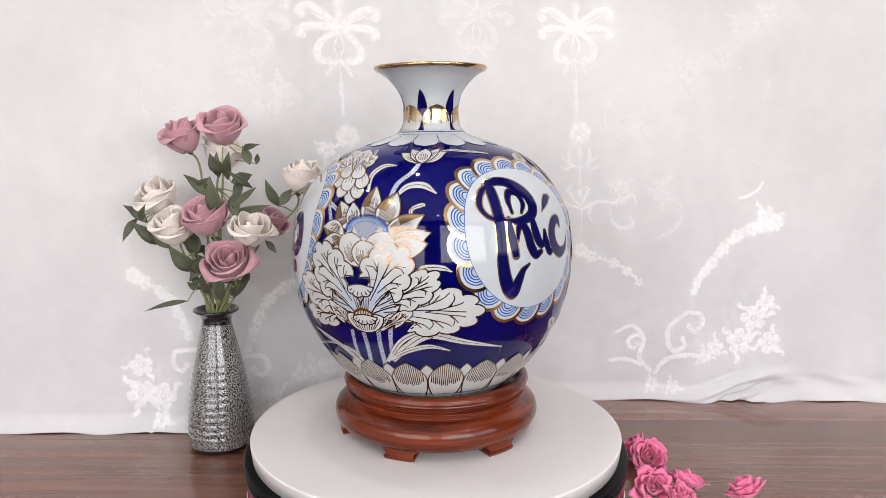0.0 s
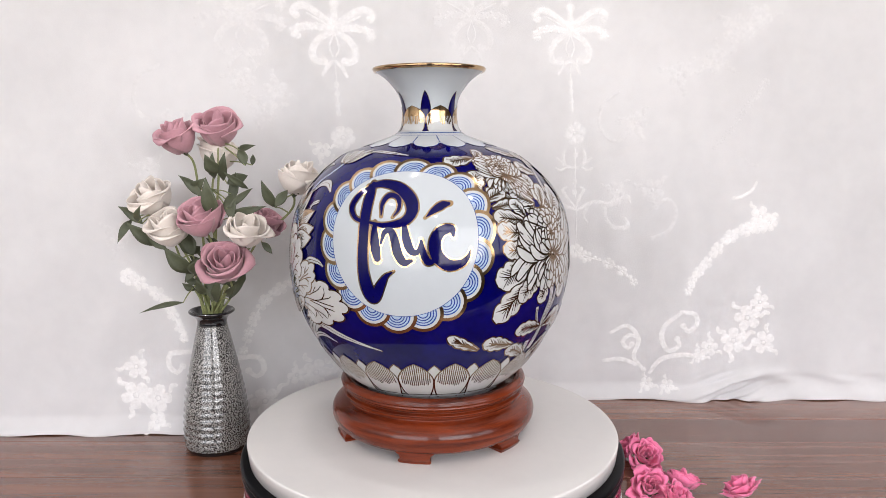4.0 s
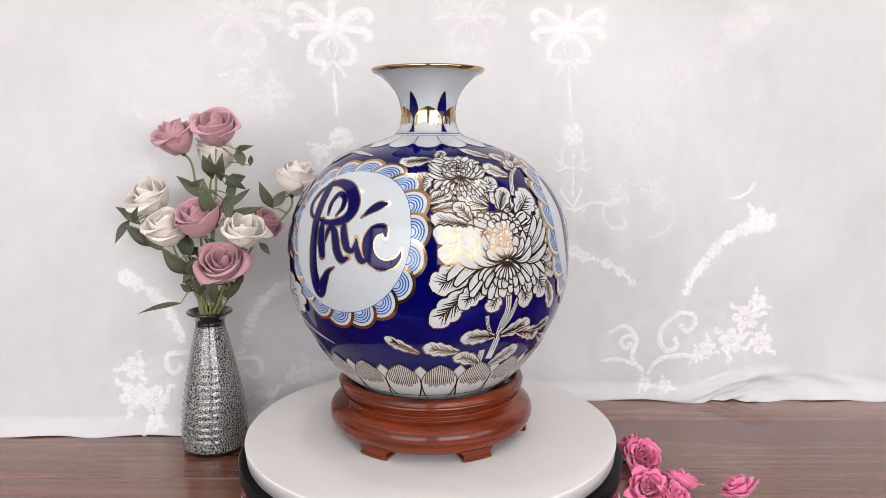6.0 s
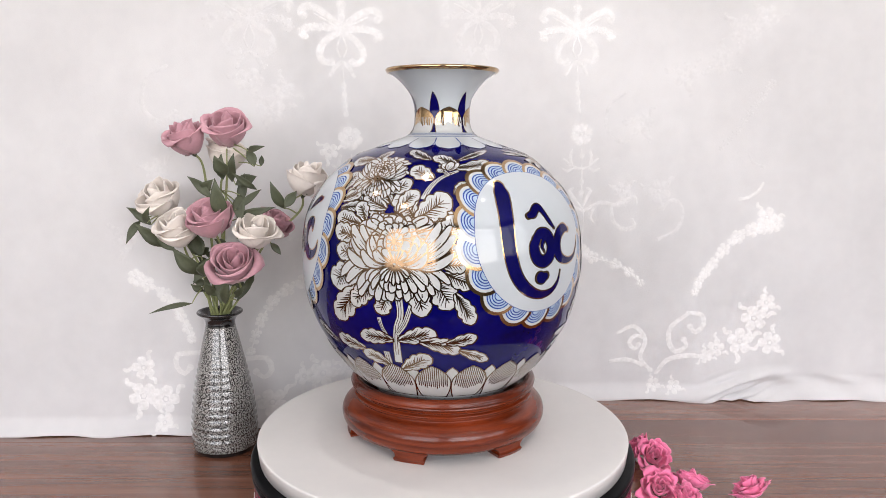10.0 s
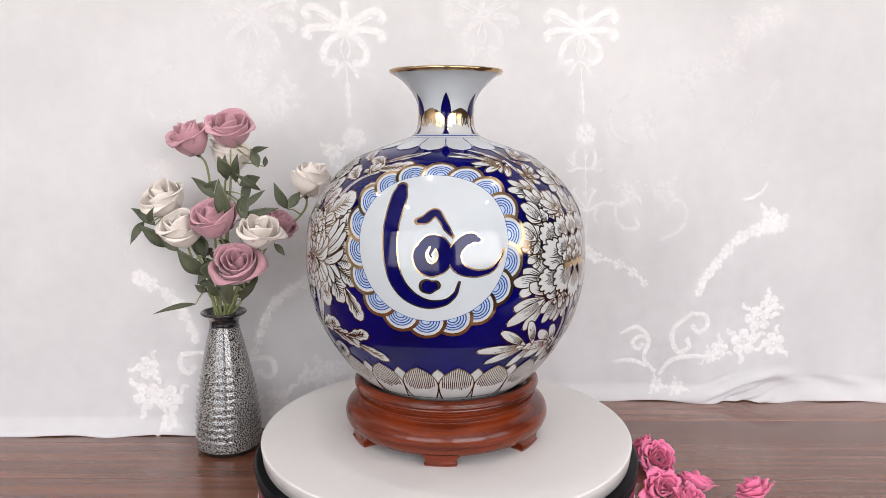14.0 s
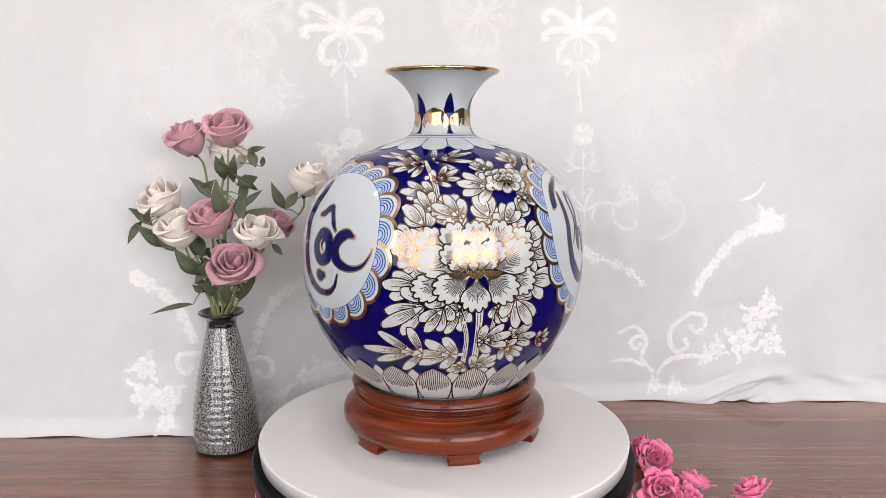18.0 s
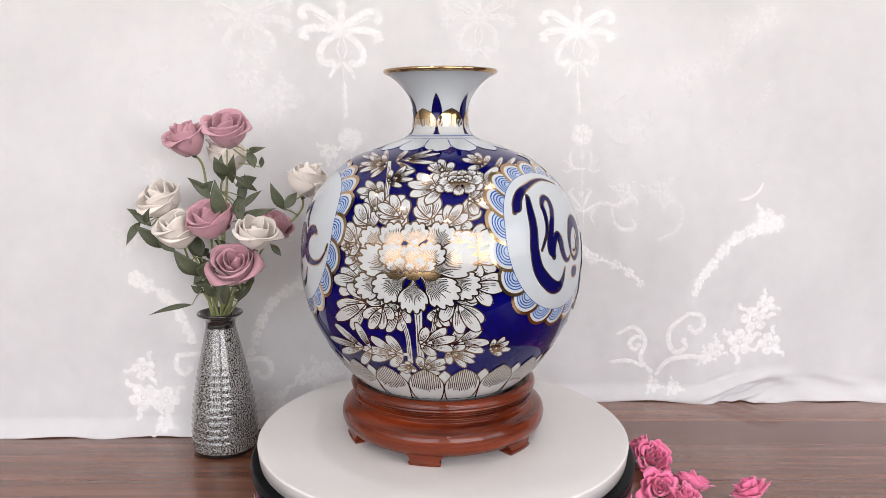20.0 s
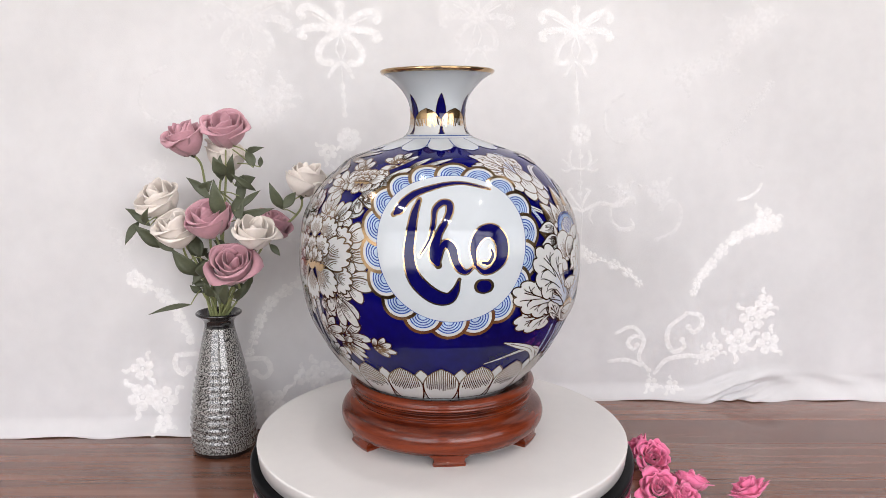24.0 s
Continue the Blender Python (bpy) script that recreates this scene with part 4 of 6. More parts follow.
def chrysanthemum_panel():
    at = patch(-64, MID)
    ink = Ink(at)
    stem(ink, [(13, -36, 7.5), (14, -57, 6.5), (8, -76, 6.5), (3, -118, 7.5)], 0.0001)
    stem(ink, [(26, -46, 4.5), (18, -66, 5), (8, -80, 4)], 0.0002)
    stem(ink, [(-10, -62, 4.0), (-8, -72, 3.5), (-2, -84, 3)], 0.0002)
    stem(ink, [(-8, -104, 6.0), (-8, -122, 6.5)], 0.0002)
    stem(ink, [(31, 62, 6), (36, 78, 5), (44, 90, 4), (58, 99, 3)], 0.0001)
    stem(ink, [(50, 92, 3), (42, 100, 3), (36, 108, 2)], 0.0002)
    for i, b in enumerate(CHRYS_LOW):
        lobed_leaf(ink, b, 0.0003 + 0.00005 * i)
    for i, b in enumerate(CHRYS_UPPER + CHRYS_LEAVES + CHRYS_SIDE):
        lobed_leaf(ink, b, 0.00012 + 0.00005 * (i % 10))
    for i, b in enumerate(((46, 100, 40, 110, 8), (48, 98, 56, 110, 8), (47, 99, 48, 112, 9), (43, 96, 36, 101, 6))):
        frond(ink, b, 0.0007 + 0.00005 * i, 2, pen=0.0012)
    ink.done("painted_leaves", PALETTE, VASE, "white leaves hatched in gold brown")
    ink = Ink(at)
    spider_bloom(ink, (-22, 99), (-24, 85), 34, 21, 24, 0.0007, 0.0011)
    ink.done("painted_chrysanthemum", PALETTE, VASE, "white chrysanthemum outlined in gold brown")
    ink = Ink(at)
    spider_bloom(ink, (9, 17), (10, -6), 64, 27, 38, 0.0009)
    ink.done("painted_chrysanthemum", PALETTE, VASE, "large white chrysanthemum outlined in gold brown")


PEONY_LEAVES = [(-43, -21, -87, -25, 33), (-36, -37, -87, -69, 34), (-24, -40, -44, -69, 28), (-8, -42, -23, -72, 25), (44, -33, 66, -71, 33), (54, -19, 96, -30, 34), (26, -44, 38, -66, 22), (55, 15, 82, 29, 34), (-52, 15, -80, 28, 32),
                (-50, 4, -73, -4, 22), (-24, 35, -11, 70, 34), (-41, 32, -62, 55, 34), (23, 38, 11, 68, 36), (34, 32, 49, 58, 26), (-4, 42, -36, 62, 26), (44, 40, 70, 60, 26), (56, 2, 92, 4, 28), (-34, 44, -48, 74, 24)]
PEONY_LOW = [(-8, -100, -55, -99, 29), (-43, -98, -107, -94, 26), (7, -86, 44, -76, 25), (37, -85, 80, -82, 26), (35, -92, 62, -112, 20), (79, -97, 104, -89, 17), (5, -122, 32, -104, 24), (-1, -116, -18, -124, 19)]
PEONY_UPPER = [(-32, 71, -66, 76, 24), (-32, 86, -3, 103, 16), (-35, 112, -79, 111, 17), (-37, 121, -87, 123, 12), (-30, 116, 19, 134, 17), (30, 78, -8, 84, 28), (31, 98, 10, 119, 22), (56, 77, 95, 97, 30), (54, 63, 88, 65, 25),
               (70, 109, 46, 133, 20), (78, 100, 123, 110, 18), (-63, 12, -80, 16, 18)]


def spray(ink, b, lift):
    """A compound leaf: rounded leaflets in pairs along a rib, one at its end."""
    x0, y0, x1, y1, w = b
    length, a0 = math.hypot(x1 - x0, y1 - y0), math.atan2(y1 - y0, x1 - x0)
    for k, (start, turn, reach) in enumerate(((0.05, 0.95, 0.56), (0.05, -0.95, 0.56), (0.20, 0.46, 0.72), (0.20, -0.46, 0.72), (0.22, 0.0, 0.80))):
        a, r = a0 + turn + brush.uniform(-0.1, 0.1), reach * length * brush.uniform(0.92, 1.1)
        bx, by = x0 + start * length * math.cos(a0), y0 + start * length * math.sin(a0)
        frond(ink, (bx, by, bx + r * math.cos(a), by + r * math.sin(a), max(6.5, w * 0.42)), lift + 0.00004 * k, 5, pen=0.0013, fat=1.45)


def peony_panel():
    at = patch(56, MID)
    ink = Ink(at)
    stem(ink, [(9, -48, 8), (9, -66, 6.5), (8, -88, 6), (8, -121, 7)], 0.0001)
    stem(ink, [(-7, -60, 4.5), (-3, -80, 4.5), (-4, -112, 5)], 0.0002)
    stem(ink, [(26, -56, 4.5), (22, -72, 4), (12, -86, 3.5)], 0.0002)
    stem(ink, [(-25, 48, 5.5), (-29, 70, 5), (-30, 84, 5), (-36, 118, 3.5)], 0.0001)
    stem(ink, [(-4, -100, 3.5), (-50, -99, 3), (-95, -95, 2)], 0.0003)
    for i, b in enumerate(PEONY_LEAVES + PEONY_UPPER):
        spray(ink, b, 0.00012 + 0.00022 * (i % 3))
    for i, b in enumerate(PEONY_LOW):
        spray(ink, b, 0.0003 + 0.00022 * (i % 3))
    ink.done("painted_leaves", PALETTE, VASE, "white compound leaves hatched in gold brown")
    ink = Ink(at)
    peony(ink, 43, 88, 20, 0.0009)
    ink.done("painted_peony", PALETTE, VASE, "small white peony hatched in gold brown")
    ink = Ink(at)
    peony(ink, 0, 0, 53, 0.0009)
    ink.done("painted_peony", PALETTE, VASE, "large open white peony with a gilt heart")


LOTUS_BACK = [(-34, 25, -50, 55, 22), (-11, 29, -9, 73, 22), (4, 27, 15, 66, 25), (8, 20, 46, 41, 22), (9, 10, 55, 24, 19), (6, 4, 52, 13, 22), (-26, 25, -32, 54, 18), (-38, 21, -69, 26, 22), (-37, 14, -68, 11, 16), (-36, 8, -53, -8, 18)]
LOTUS_FRONT = [(-7, -2, 7, -19, 22), (-17, -10, -38, 20, 30), (-7, -9, 14, 21, 34), (-13, -12, -13, 15, 28)]
LOTUS_CUP = [(-18, -59, -41, -78, 22), (-16, -59, 0, -73, 22), (-18, -59, -21, -84, 29)]
LOTUS_RIBBONS = (
    [(5, -118, 5.8), (25, -97, 7.9), (50, -82, 8.6), (83, -91, 6.5), (125, -104, 1.1)],
    [(3, -117, 3.6), (24, -103, 5.0), (48, -96, 5.0), (68, -102, 1.1)],
    [(-35, -130, 5.0), (-55, -109, 6.5), (-80, -98, 5.8), (-103, -90, 1.1)],
    [(-30, -128, 4.3), (-43, -111, 5.0), (-71, -106, 3.6), (-111, -117, 1.1)],
    [(-1, -120, 3.6), (19, -91, 5.8), (40, -79, 5.0), (52, -85, 1.1)],
    [(15, 63, 2.9), (24, 74, 7.2), (39, 75, 7.2), (54, 65, 1.1)],
    [(-18, 68, 2.2), (-20, 89, 5.8), (-10, 102, 5.8), (4, 103, 1.1)],
    [(35, 116, 2.2), (49, 130, 5.0), (72, 127, 4.3), (100, 121, 1.1)],
    [(38, 28, 1.8), (32, 46, 3.6), (42, 52, 4.3), (45, 51, 1.1)],
    [(-46, 41, 2.9), (-65, 51, 5.0), (-86, 55, 4.3), (-102, 54, 1.1)],
    [(35, -28, 3.6), (47, -12, 5.8), (66, -11, 5.0), (76, -15, 1.1)])
LOTUS_STEMS = (
    [(-21, -83, 5.0), (-20, -100, 4.7), (-22, -127, 5.0)], [(-3, -77, 5.0), (-4, -97, 4.7), (-5, -127, 5.0)],
    [(13, -64, 5.0), (9, -87, 4.3), (6, -119, 4.3)], [(-35, -81, 4.3), (-36, -103, 4.3), (-36, -133, 4.3)],
    [(27, 107, 5.0), (23, 93, 5.0), (12, 77, 5.0), (8, 57, 4.3)], [(-59, 33, 4.3), (-66, 51, 4.3), (-67, 67, 3.6)],
    [(-33, 134, 4.3), (-30, 115, 3.6), (-38, 101, 3.2)])
LOTUS_BUD = [(30, 107, 2, 124, 14), (30, 107, 50, 126, 16), (30, 106, 11, 133, 13), (30, 106, 40, 135, 13), (30, 105, 25, 134, 16)]
LOTUS_FOLD = [(-44, 76, -36, 52, 16), (-54, 84, -52, 58, 17), (-38, 84, -28, 58, 16), (-62, 94, -64, 70, 17), (-48, 94, -47, 66, 19), (-34, 94, -26, 70, 17), (-56, 104, -58, 82, 18), (-42, 104, -36, 82, 18)]


def lotus_panel():
    at = patch(178, MID)
    ink = Ink(at)
    for i, line in enumerate(LOTUS_STEMS):
        stem(ink, line, 0.0001 + 0.0001 * (i % 3), dots=True)
    for i, line in enumerate(LOTUS_RIBBONS):
        pts = [(x / 1000, y / 1000, w / 1000) for x, y, w in line]
        lift = 0.0003 + 0.0001 * (i % 3)
        ink.stroke(pts, lift, LINE, grow=0.0006)
        ink.stroke(pts, lift + 0.00004, WHITE)
        ink.stroke([(x, y, 0.0007) for x, y, w in spline(pts, 16)[2:-2]], lift + 0.00006, LINE)
    ink.done("painted_reeds", PALETTE, VASE, "white reed leaves and dotted stems")
    ink = Ink(at)
    for i, (a, reach, wide) in enumerate(((190, 36, 17), (162, 46, 22), (54, 32, 20), (128, 44, 26), (90, 38, 26))):
        blade(ink, -45, 94, a, reach, wide, 0.0004 + 0.00005 * i, 6, 0.0010)
    for i, b in enumerate(LOTUS_FOLD):
        frond(ink, b, 0.0008 + 0.00005 * i, 3, fat=1.5)
    ink.done("painted_folded_leaf", PALETTE, VASE, "white drooping lotus leaf")
    ink = Ink(at)
    for i, b in enumerate(LOTUS_BACK):
        frond(ink, b, 0.0010 + 0.00005 * i, 12, sharp=True, tip=GILT if i in (0, 1, 2, 3, 7) else None)
    for r, mat, up in ((1.0, DEEP, 0.0), (0.94, BLUE, 0.00003), (0.72, LINE, 0.00006), (0.66, WHITE, 0.00009)):
        rim = [(-0.0120 + 0.0235 * r * math.cos(a), 0.024 + 0.0150 * r * math.sin(a)) for a in np.linspace(0, 2 * math.pi, 28, endpoint=False)]
        ink.blob((-0.0120, 0.024), rim, 0.00155 + up, mat, 7)
    for k in range(30):
        a = math.pi * k / 29
        x, y = -0.0120 + 0.0215 * math.cos(a), 0.0245 + 0.0138 * math.sin(a)
        ink.stroke([(x, y, 0.0009), (x - 0.004 * math.cos(a), y - 0.003 * math.sin(a), 0.0007)], 0.0017, DEEP)
        ink.blob((x * 1.0 + 0.0022 * math.cos(a), y + 0.0020 * math.sin(a)), [(x + 0.0022 * math.cos(a) + 0.001 * math.cos(b), y + 0.002 * math.sin(a) + 0.001 * math.sin(b)) for b in np.linspace(0, 2 * math.pi, 7, endpoint=False)], 0.00172, DEEP, 1)
    for row in range(4):
        for k in range(5 - row % 2):
            x, y = -0.0120 + 0.0055 * (k - 2 + 0.5 * (row % 2)), 0.0195 + 0.0040 * row
            for r, mat, up in ((0.0020, DEEP, 0.0), (0.0009, WHITE, 0.00003)):
                ink.blob((x, y), [(x + r * math.cos(a), y + r * math.sin(a)) for a in np.linspace(0, 2 * math.pi, 9, endpoint=False)], 0.00174 + up, mat, 1)
    for i, (a, reach, spread, ox, oy) in enumerate(((200, 46, 34, -14, 12), (-18, 50, 34, -18, 10), (-142, 34, 40, -14, 8), (-38, 38, 40, -18, 8))):
        petal_fan(ink, ox, oy, a, reach, spread, 0.00150 + 0.00002 * i, 1, 15, hatch=(0.25, 0.85), depth=0.0)
    for i, b in enumerate(LOTUS_FRONT):
        frond(ink, b, 0.0019 + 0.00005 * i, 15, pen=0.0012)
    ink.done("painted_lotus", PALETTE, VASE, "white and gilt lotus flower round a blue seed pod")
    ink = Ink(at)
    heart = [((-16 + 34 * math.cos(t)) / 1000, (-52 + 20 * math.sin(t)) / 1000) for t in np.linspace(0, 2 * math.pi, 36, endpoint=False)]
    ink.blob((-0.016, -0.052), heart, 0.00216, WHITE, 8)
    ink.blob((-0.016, -0.054), [(0.9 * (u + 0.016) - 0.016, 0.85 * (v + 0.052) - 0.053) for u, v in heart], 0.00218, SHADE, 8)
    for i, (a, reach, wide, lobes) in enumerate(((188, 80, 34, 9), (166, 90, 40, 10), (2, 116, 54, 11), (26, 84, 36, 9), (134, 84, 52, 10), (58, 76, 54, 10))):
        blade(ink, -16 + 6 * math.cos(radians(a)), -57 + 3 * math.sin(radians(a)), a, reach, wide, 0.0021 + 0.00014 * i, lobes)
    lip(ink, -18, -31, 15, 11, 0.00314)
    for f in np.linspace(-0.8, 0.8, 7):
        ink.stroke([((-16 + 7 * f) / 1000, -0.056, 0.0011), ((-17 + 11 * f) / 1000, -0.042, 0.0006)], 0.00314, LINE)
    for i, b in enumerate(((-24, -78, 142, 44, 15), (-4, -78, 40, 30, 13), (2, -76, 34, 40, 13))):
        blade(ink, *b, 0.00318 + 0.00005 * i, 4, pen=0.0010, wash=False)
    bowl = [((-15 + 21 * math.cos(t)) / 1000, (-62 + (18 if math.sin(t) < 0 else 4) * math.sin(t)) / 1000) for t in np.linspace(0, 2 * math.pi, 40, endpoint=False)]
    ink.blob((-0.015, -0.066), bowl, 0.00335, WHITE, 7)
    ink.stroke([(*p, 0.0013) for p in bowl + bowl[:1]], 0.00338, LINE)
    for f in np.linspace(-0.85, 0.85, 10):
        ink.stroke([((-15 + 11 * f) / 1000, (-78 + 3 * f * f) / 1000, 0.0009), ((-15 + 18 * f) / 1000, (-70 + 4 * f * f) / 1000, 0.0009), ((-15 + 20 * f) / 1000, -0.0635, 0.0006)], 0.00339, LINE)
    ring = [((-16 + 10.5 * math.cos(t)) / 1000, (-61 + 6.5 * math.sin(t)) / 1000) for t in np.linspace(-0.3, math.pi + 0.3, 24)]
    ink.blob((-0.016, -0.061), ring, 0.00341, WHITE, 3)
    ink.stroke([(*p, 0.0026) for p in ring], 0.00344, GILT)
    for f in np.linspace(-0.8, 0.8, 8):
        ink.stroke([((-16 + 8 * f) / 1000, (-55.5 - 2 * f * f) / 1000, 0.0009), ((-16 + 9 * f) / 1000, -0.0625, 0.0009)], 0.00345, LINE)
    lip(ink, -15, -62, 14, 9, 0.00348)
    ink.done("painted_lotus_leaf", PALETTE, VASE, "white lotus leaves with dark veins")
    ink = Ink(at)
    for i, b in enumerate(LOTUS_BUD):
        frond(ink, b, 0.0008 + 0.00005 * i, 5, sharp=True)
    ink.done("painted_lotus_bud", PALETTE, VASE, "white opening lotus flower")


chrysanthemum_panel()
peony_panel()
lotus_panel()


def vase_bands():
    """Rings of painted petals: round the foot, below the neck and on the neck."""
    at = lambda x, y, lift=0.0: glaze(x, y, lift)
    low, high = arc_at(0.0690), arc_at(0.1195)
    n = 20
    ink = Ink(at)
    pen = 0.6                                    # a line's width in degrees of turn and in millimetres up the wall

    def upright(u0, u1, w0, w1, width):
        """A thin line between two places; width in metres."""
        r = float(np.interp((w0 + w1) / 2, ARC, WALL[:, 0]))
        du, dw = math.radians(u1 - u0) * r, w1 - w0
        d = max(math.hypot(du, dw), 1e-6)
        ku, kw = math.degrees(-dw / d * width / 2 / r), du / d * width / 2
        return [[(u0 + (u1 - u0) * s + ku, w0 + (w1 - w0) * s + kw), (u0 + (u1 - u0) * s - ku, w0 + (w1 - w0) * s - kw)] for s in np.linspace(0, 1, 4)]

    def trace(points, lift, mat, width):
        for (a, b), (c, d) in zip(points, points[1:]):
            ink.grid(upright(a, c, b, d, width), lift, mat)

    for pas, (shift, top, half, lines) in enumerate(((14.7, high - 0.002, 5.0, 0), (5.7, high, 8.9, 15))):
        for k in range(n):
            c = 360 / n * k + shift

            def side(s):
                """Half the petal's width, by its height from 0 to 1."""
                return half * (0.66 + 0.34 * math.sin(math.pi * s / 1.1) ** 0.8 if s < 0.55 else (1 - ((s - 0.55) / 0.45) ** 1.9) ** 0.8)

            ss = np.linspace(0, 1, 15)
            lift = 0.0005 + 0.0004 * pas
            ink.grid([[(c + side(s) * f, low + (top - low) * s) for f in np.linspace(-1, 1, 9)] for s in ss], lift, WHITE)
            edge = [(c - side(s), low + (top - low) * s) for s in ss] + [(c + side(s), low + (top - low) * s) for s in ss[::-1]]
            trace(edge, lift + 0.00003, LINE, 0.0014)
            for j in range(lines):
                f = -0.86 + 1.72 * j / (lines - 1)
                s1 = max(t for t in np.linspace(0.4, 0.98, 30) if side(t) >= abs(f) * half * 0.93)
                s0 = 0.40 + 0.08 * brush.random() + 0.10 * f * f
                if s1 > s0 + 0.05:
                    trace([(c + f * half * (0.93 - 0.05 * t), low + (top - low) * (s0 + (s1 - s0) * t)) for t in np.linspace(0, 1, 3)], lift + 0.00003, LINE, 0.0011)
    for h, wide, mat in ((0.0748, 0.0012, LINE), (0.0722, 0.0034, PALE)):
        ink.grid([[(u, arc_at(h) + wide / 2), (u, arc_at(h) - wide / 2)] for u in np.linspace(0, 360, 121)], 0.00115, mat)
    ink.done("petal_band", PALETTE, VASE, "band of white lotus petals hatched in gold")

    ink = Ink(at)
    w_top, w_low = arc_at(0.3540), arc_at(0.3415)
    for k in range(14):
        c = 360 / 14 * (k + 0.5)
        ss = np.linspace(0, 1, 9)
        side = lambda s: 13.2 * (1 - s ** 4) ** 0.6
        ink.grid([[(c + side(s) * f, w_top + (w_low - w_top) * s) for f in np.linspace(-1, 1, 9)] for s in ss], 0.0004, PALE)
        trace([(c - side(s), w_top + (w_low - w_top) * s) for s in ss], 0.00045, DEEP, 0.0007)
        trace([(c + side(s), w_top + (w_low - w_top) * s) for s in ss], 0.00045, DEEP, 0.0007)
    for z, width in ((0.3572, 0.0014), (0.3545, 0.0007)):
        w = arc_at(z)
        ink.grid([[(u, w + width / 2), (u, w - width / 2)] for u in np.linspace(0, 360, 121)], 0.0004, DEEP)
    ink.done("collar", PALETTE, VASE, "white scalloped collar with thin blue rings")

    ink = Ink(at)
    z = lambda h: arc_at(h)
    base = z(0.3590)
    for k in range(6):
        c = 60 * k
        rows = []
        for s in np.linspace(0, 1, 11):
            half = 10.5 * math.sin(math.pi * s ** 0.62) ** 0.8 if 0 < s < 1 else 0
            rows.append([(c + half * f, z(0.3680) + (z(0.4045) - z(0.3680)) * s) for f in np.linspace(-1, 1, 5)])
        ink.grid(rows, 0.0004, NAVY)
        trace([r[0] for r in rows], 0.00045, LINE, 0.0007)
        trace([r[-1] for r in rows], 0.00045, LINE, 0.0007)
        ink.grid([[(c + 9.0 * (1 - s) ** 1.2 * f, base + (z(0.3690) - base) * s) for f in np.linspace(-1, 1, 5)] for s in np.linspace(0, 1, 6)], 0.0004, NAVY)
        c += 30
        side = lambda s: 28.8 * (0.86 + 0.14 * math.sin(math.pi * s)) * (1 if s < 0.45 else max(0.0, 1 - ((s - 0.45) / 0.55) ** 2.4) ** 0.7)
        top = z(0.3880)
        ss = np.linspace(0, 1, 13)
        ink.grid([[(c + side(s) * f, base + (top - base) * s) for f in np.linspace(-1, 1, 9)] for s in ss], 0.0006, WHITE)
        edge = [(c - side(s), base + (top - base) * s) for s in ss] + [(c + side(s), base + (top - base) * s) for s in ss[::-1]]
        trace(edge, 0.00066, LINE, 0.0009)
        ink.grid([[(c + side(s) * f, base + (top - base) * s) for f in np.linspace(-0.98, 0.98, 9)] for s in np.linspace(0.62, 0.995, 7)], 0.00068, GILT)
        for j in range(13):
            f = -0.9 + 1.8 * j / 12
            s0 = 0.24 + 0.16 * brush.random() + 0.05 * (1 - f * f)
            ink.grid(upright(c + side(0.6) * f, c + side(0.72) * f * 0.97, base + (top - base) * s0, base + (top - base) * 0.72, 0.0015), 0.00067, GILT)
    ink.done("neck_petals", PALETTE, VASE, "gilt and cobalt pointed petals round the neck")


vase_bands()


# ---- the bottle vase and its foam roses ----
BOTTLE_AT = Vector((-0.3180, 0.148, T0))


def bottle_vase():
    ob = thing("bottle_vase", BOTTLE_AT, "slim ridged bottle vase in speckled grey glaze", "vase")
    shape = [(0.0405, 0.0), (0.0436, 0.0015), (0.0450, 0.006), (0.0460, 0.02), (0.0461, 0.035), (0.0445, 0.06), (0.0404, 0.09), (0.0350, 0.119), (0.0294, 0.145), (0.0242, 0.168), (0.0214, 0.180), (0.0206, 0.189),
             (0.0219, 0.197), (0.0258, 0.2035), (0.0302, 0.2075), (0.0320, 0.2105), (0.0317, 0.2130), (0.0300, 0.2142), (0.0278, 0.2130)]
    outer = spline(shape, 190)
    for p in outer:
        if 0.012 < p[1] < 0.15:
            fade = smooth_step((p[1] - 0.012) / 0.01) * smooth_step((0.15 - p[1]) / 0.06)
            p[0] += 0.0009 * fade * math.sin(2 * math.pi * p[1] / 0.0098)
    inner = [(0.0225, 0.2055), (0.0182, 0.195), (0.0176, 0.183), (0.021, 0.165), (0.030, 0.125), (0.040, 0.06), (0.040, 0.006), (0.001, 0.005)]
    low = lambda z: z if z < 0.183 else 0.183 + (z - 0.183) * 0.70
    wall = [(p[0], low(p[1])) for p in outer]
    inner = [(r, low(z)) for r, z in inner]
    part("foot", lathe([p for p in wall if p[1] < 0.0075] , 96), BLACK_GLAZE, ob, "unglazed black foot")
    part("body", lathe([p for p in wall if 0.0070 < p[1] < 0.1835], 96), BOTTLE_GLAZE, ob, "ridged speckled body")
    part("lip", lathe([p for k, p in enumerate(wall) if p[1] > 0.1825] + inner, 96), BLACK_GLAZE, ob, "flared black lip")


bottle_vase()


def thicken(bm, depth):
    """Gives a sheet a second side and closes its rim."""
    bm.normal_update()
    rim = [e for e in bm.edges if e.is_boundary]
    under = {v: bm.verts.new(v.co - v.normal * depth) for v in bm.verts[:]}
    for f in bm.faces[:]:
        bm.faces.new([under[v] for v in reversed(f.verts)])
    for e in rim:
        a, b = e.link_loops[0].vert, e.link_loops[0].link_loop_next.vert
        bm.faces.new((b, a, under[a], under[b]))
    return bm


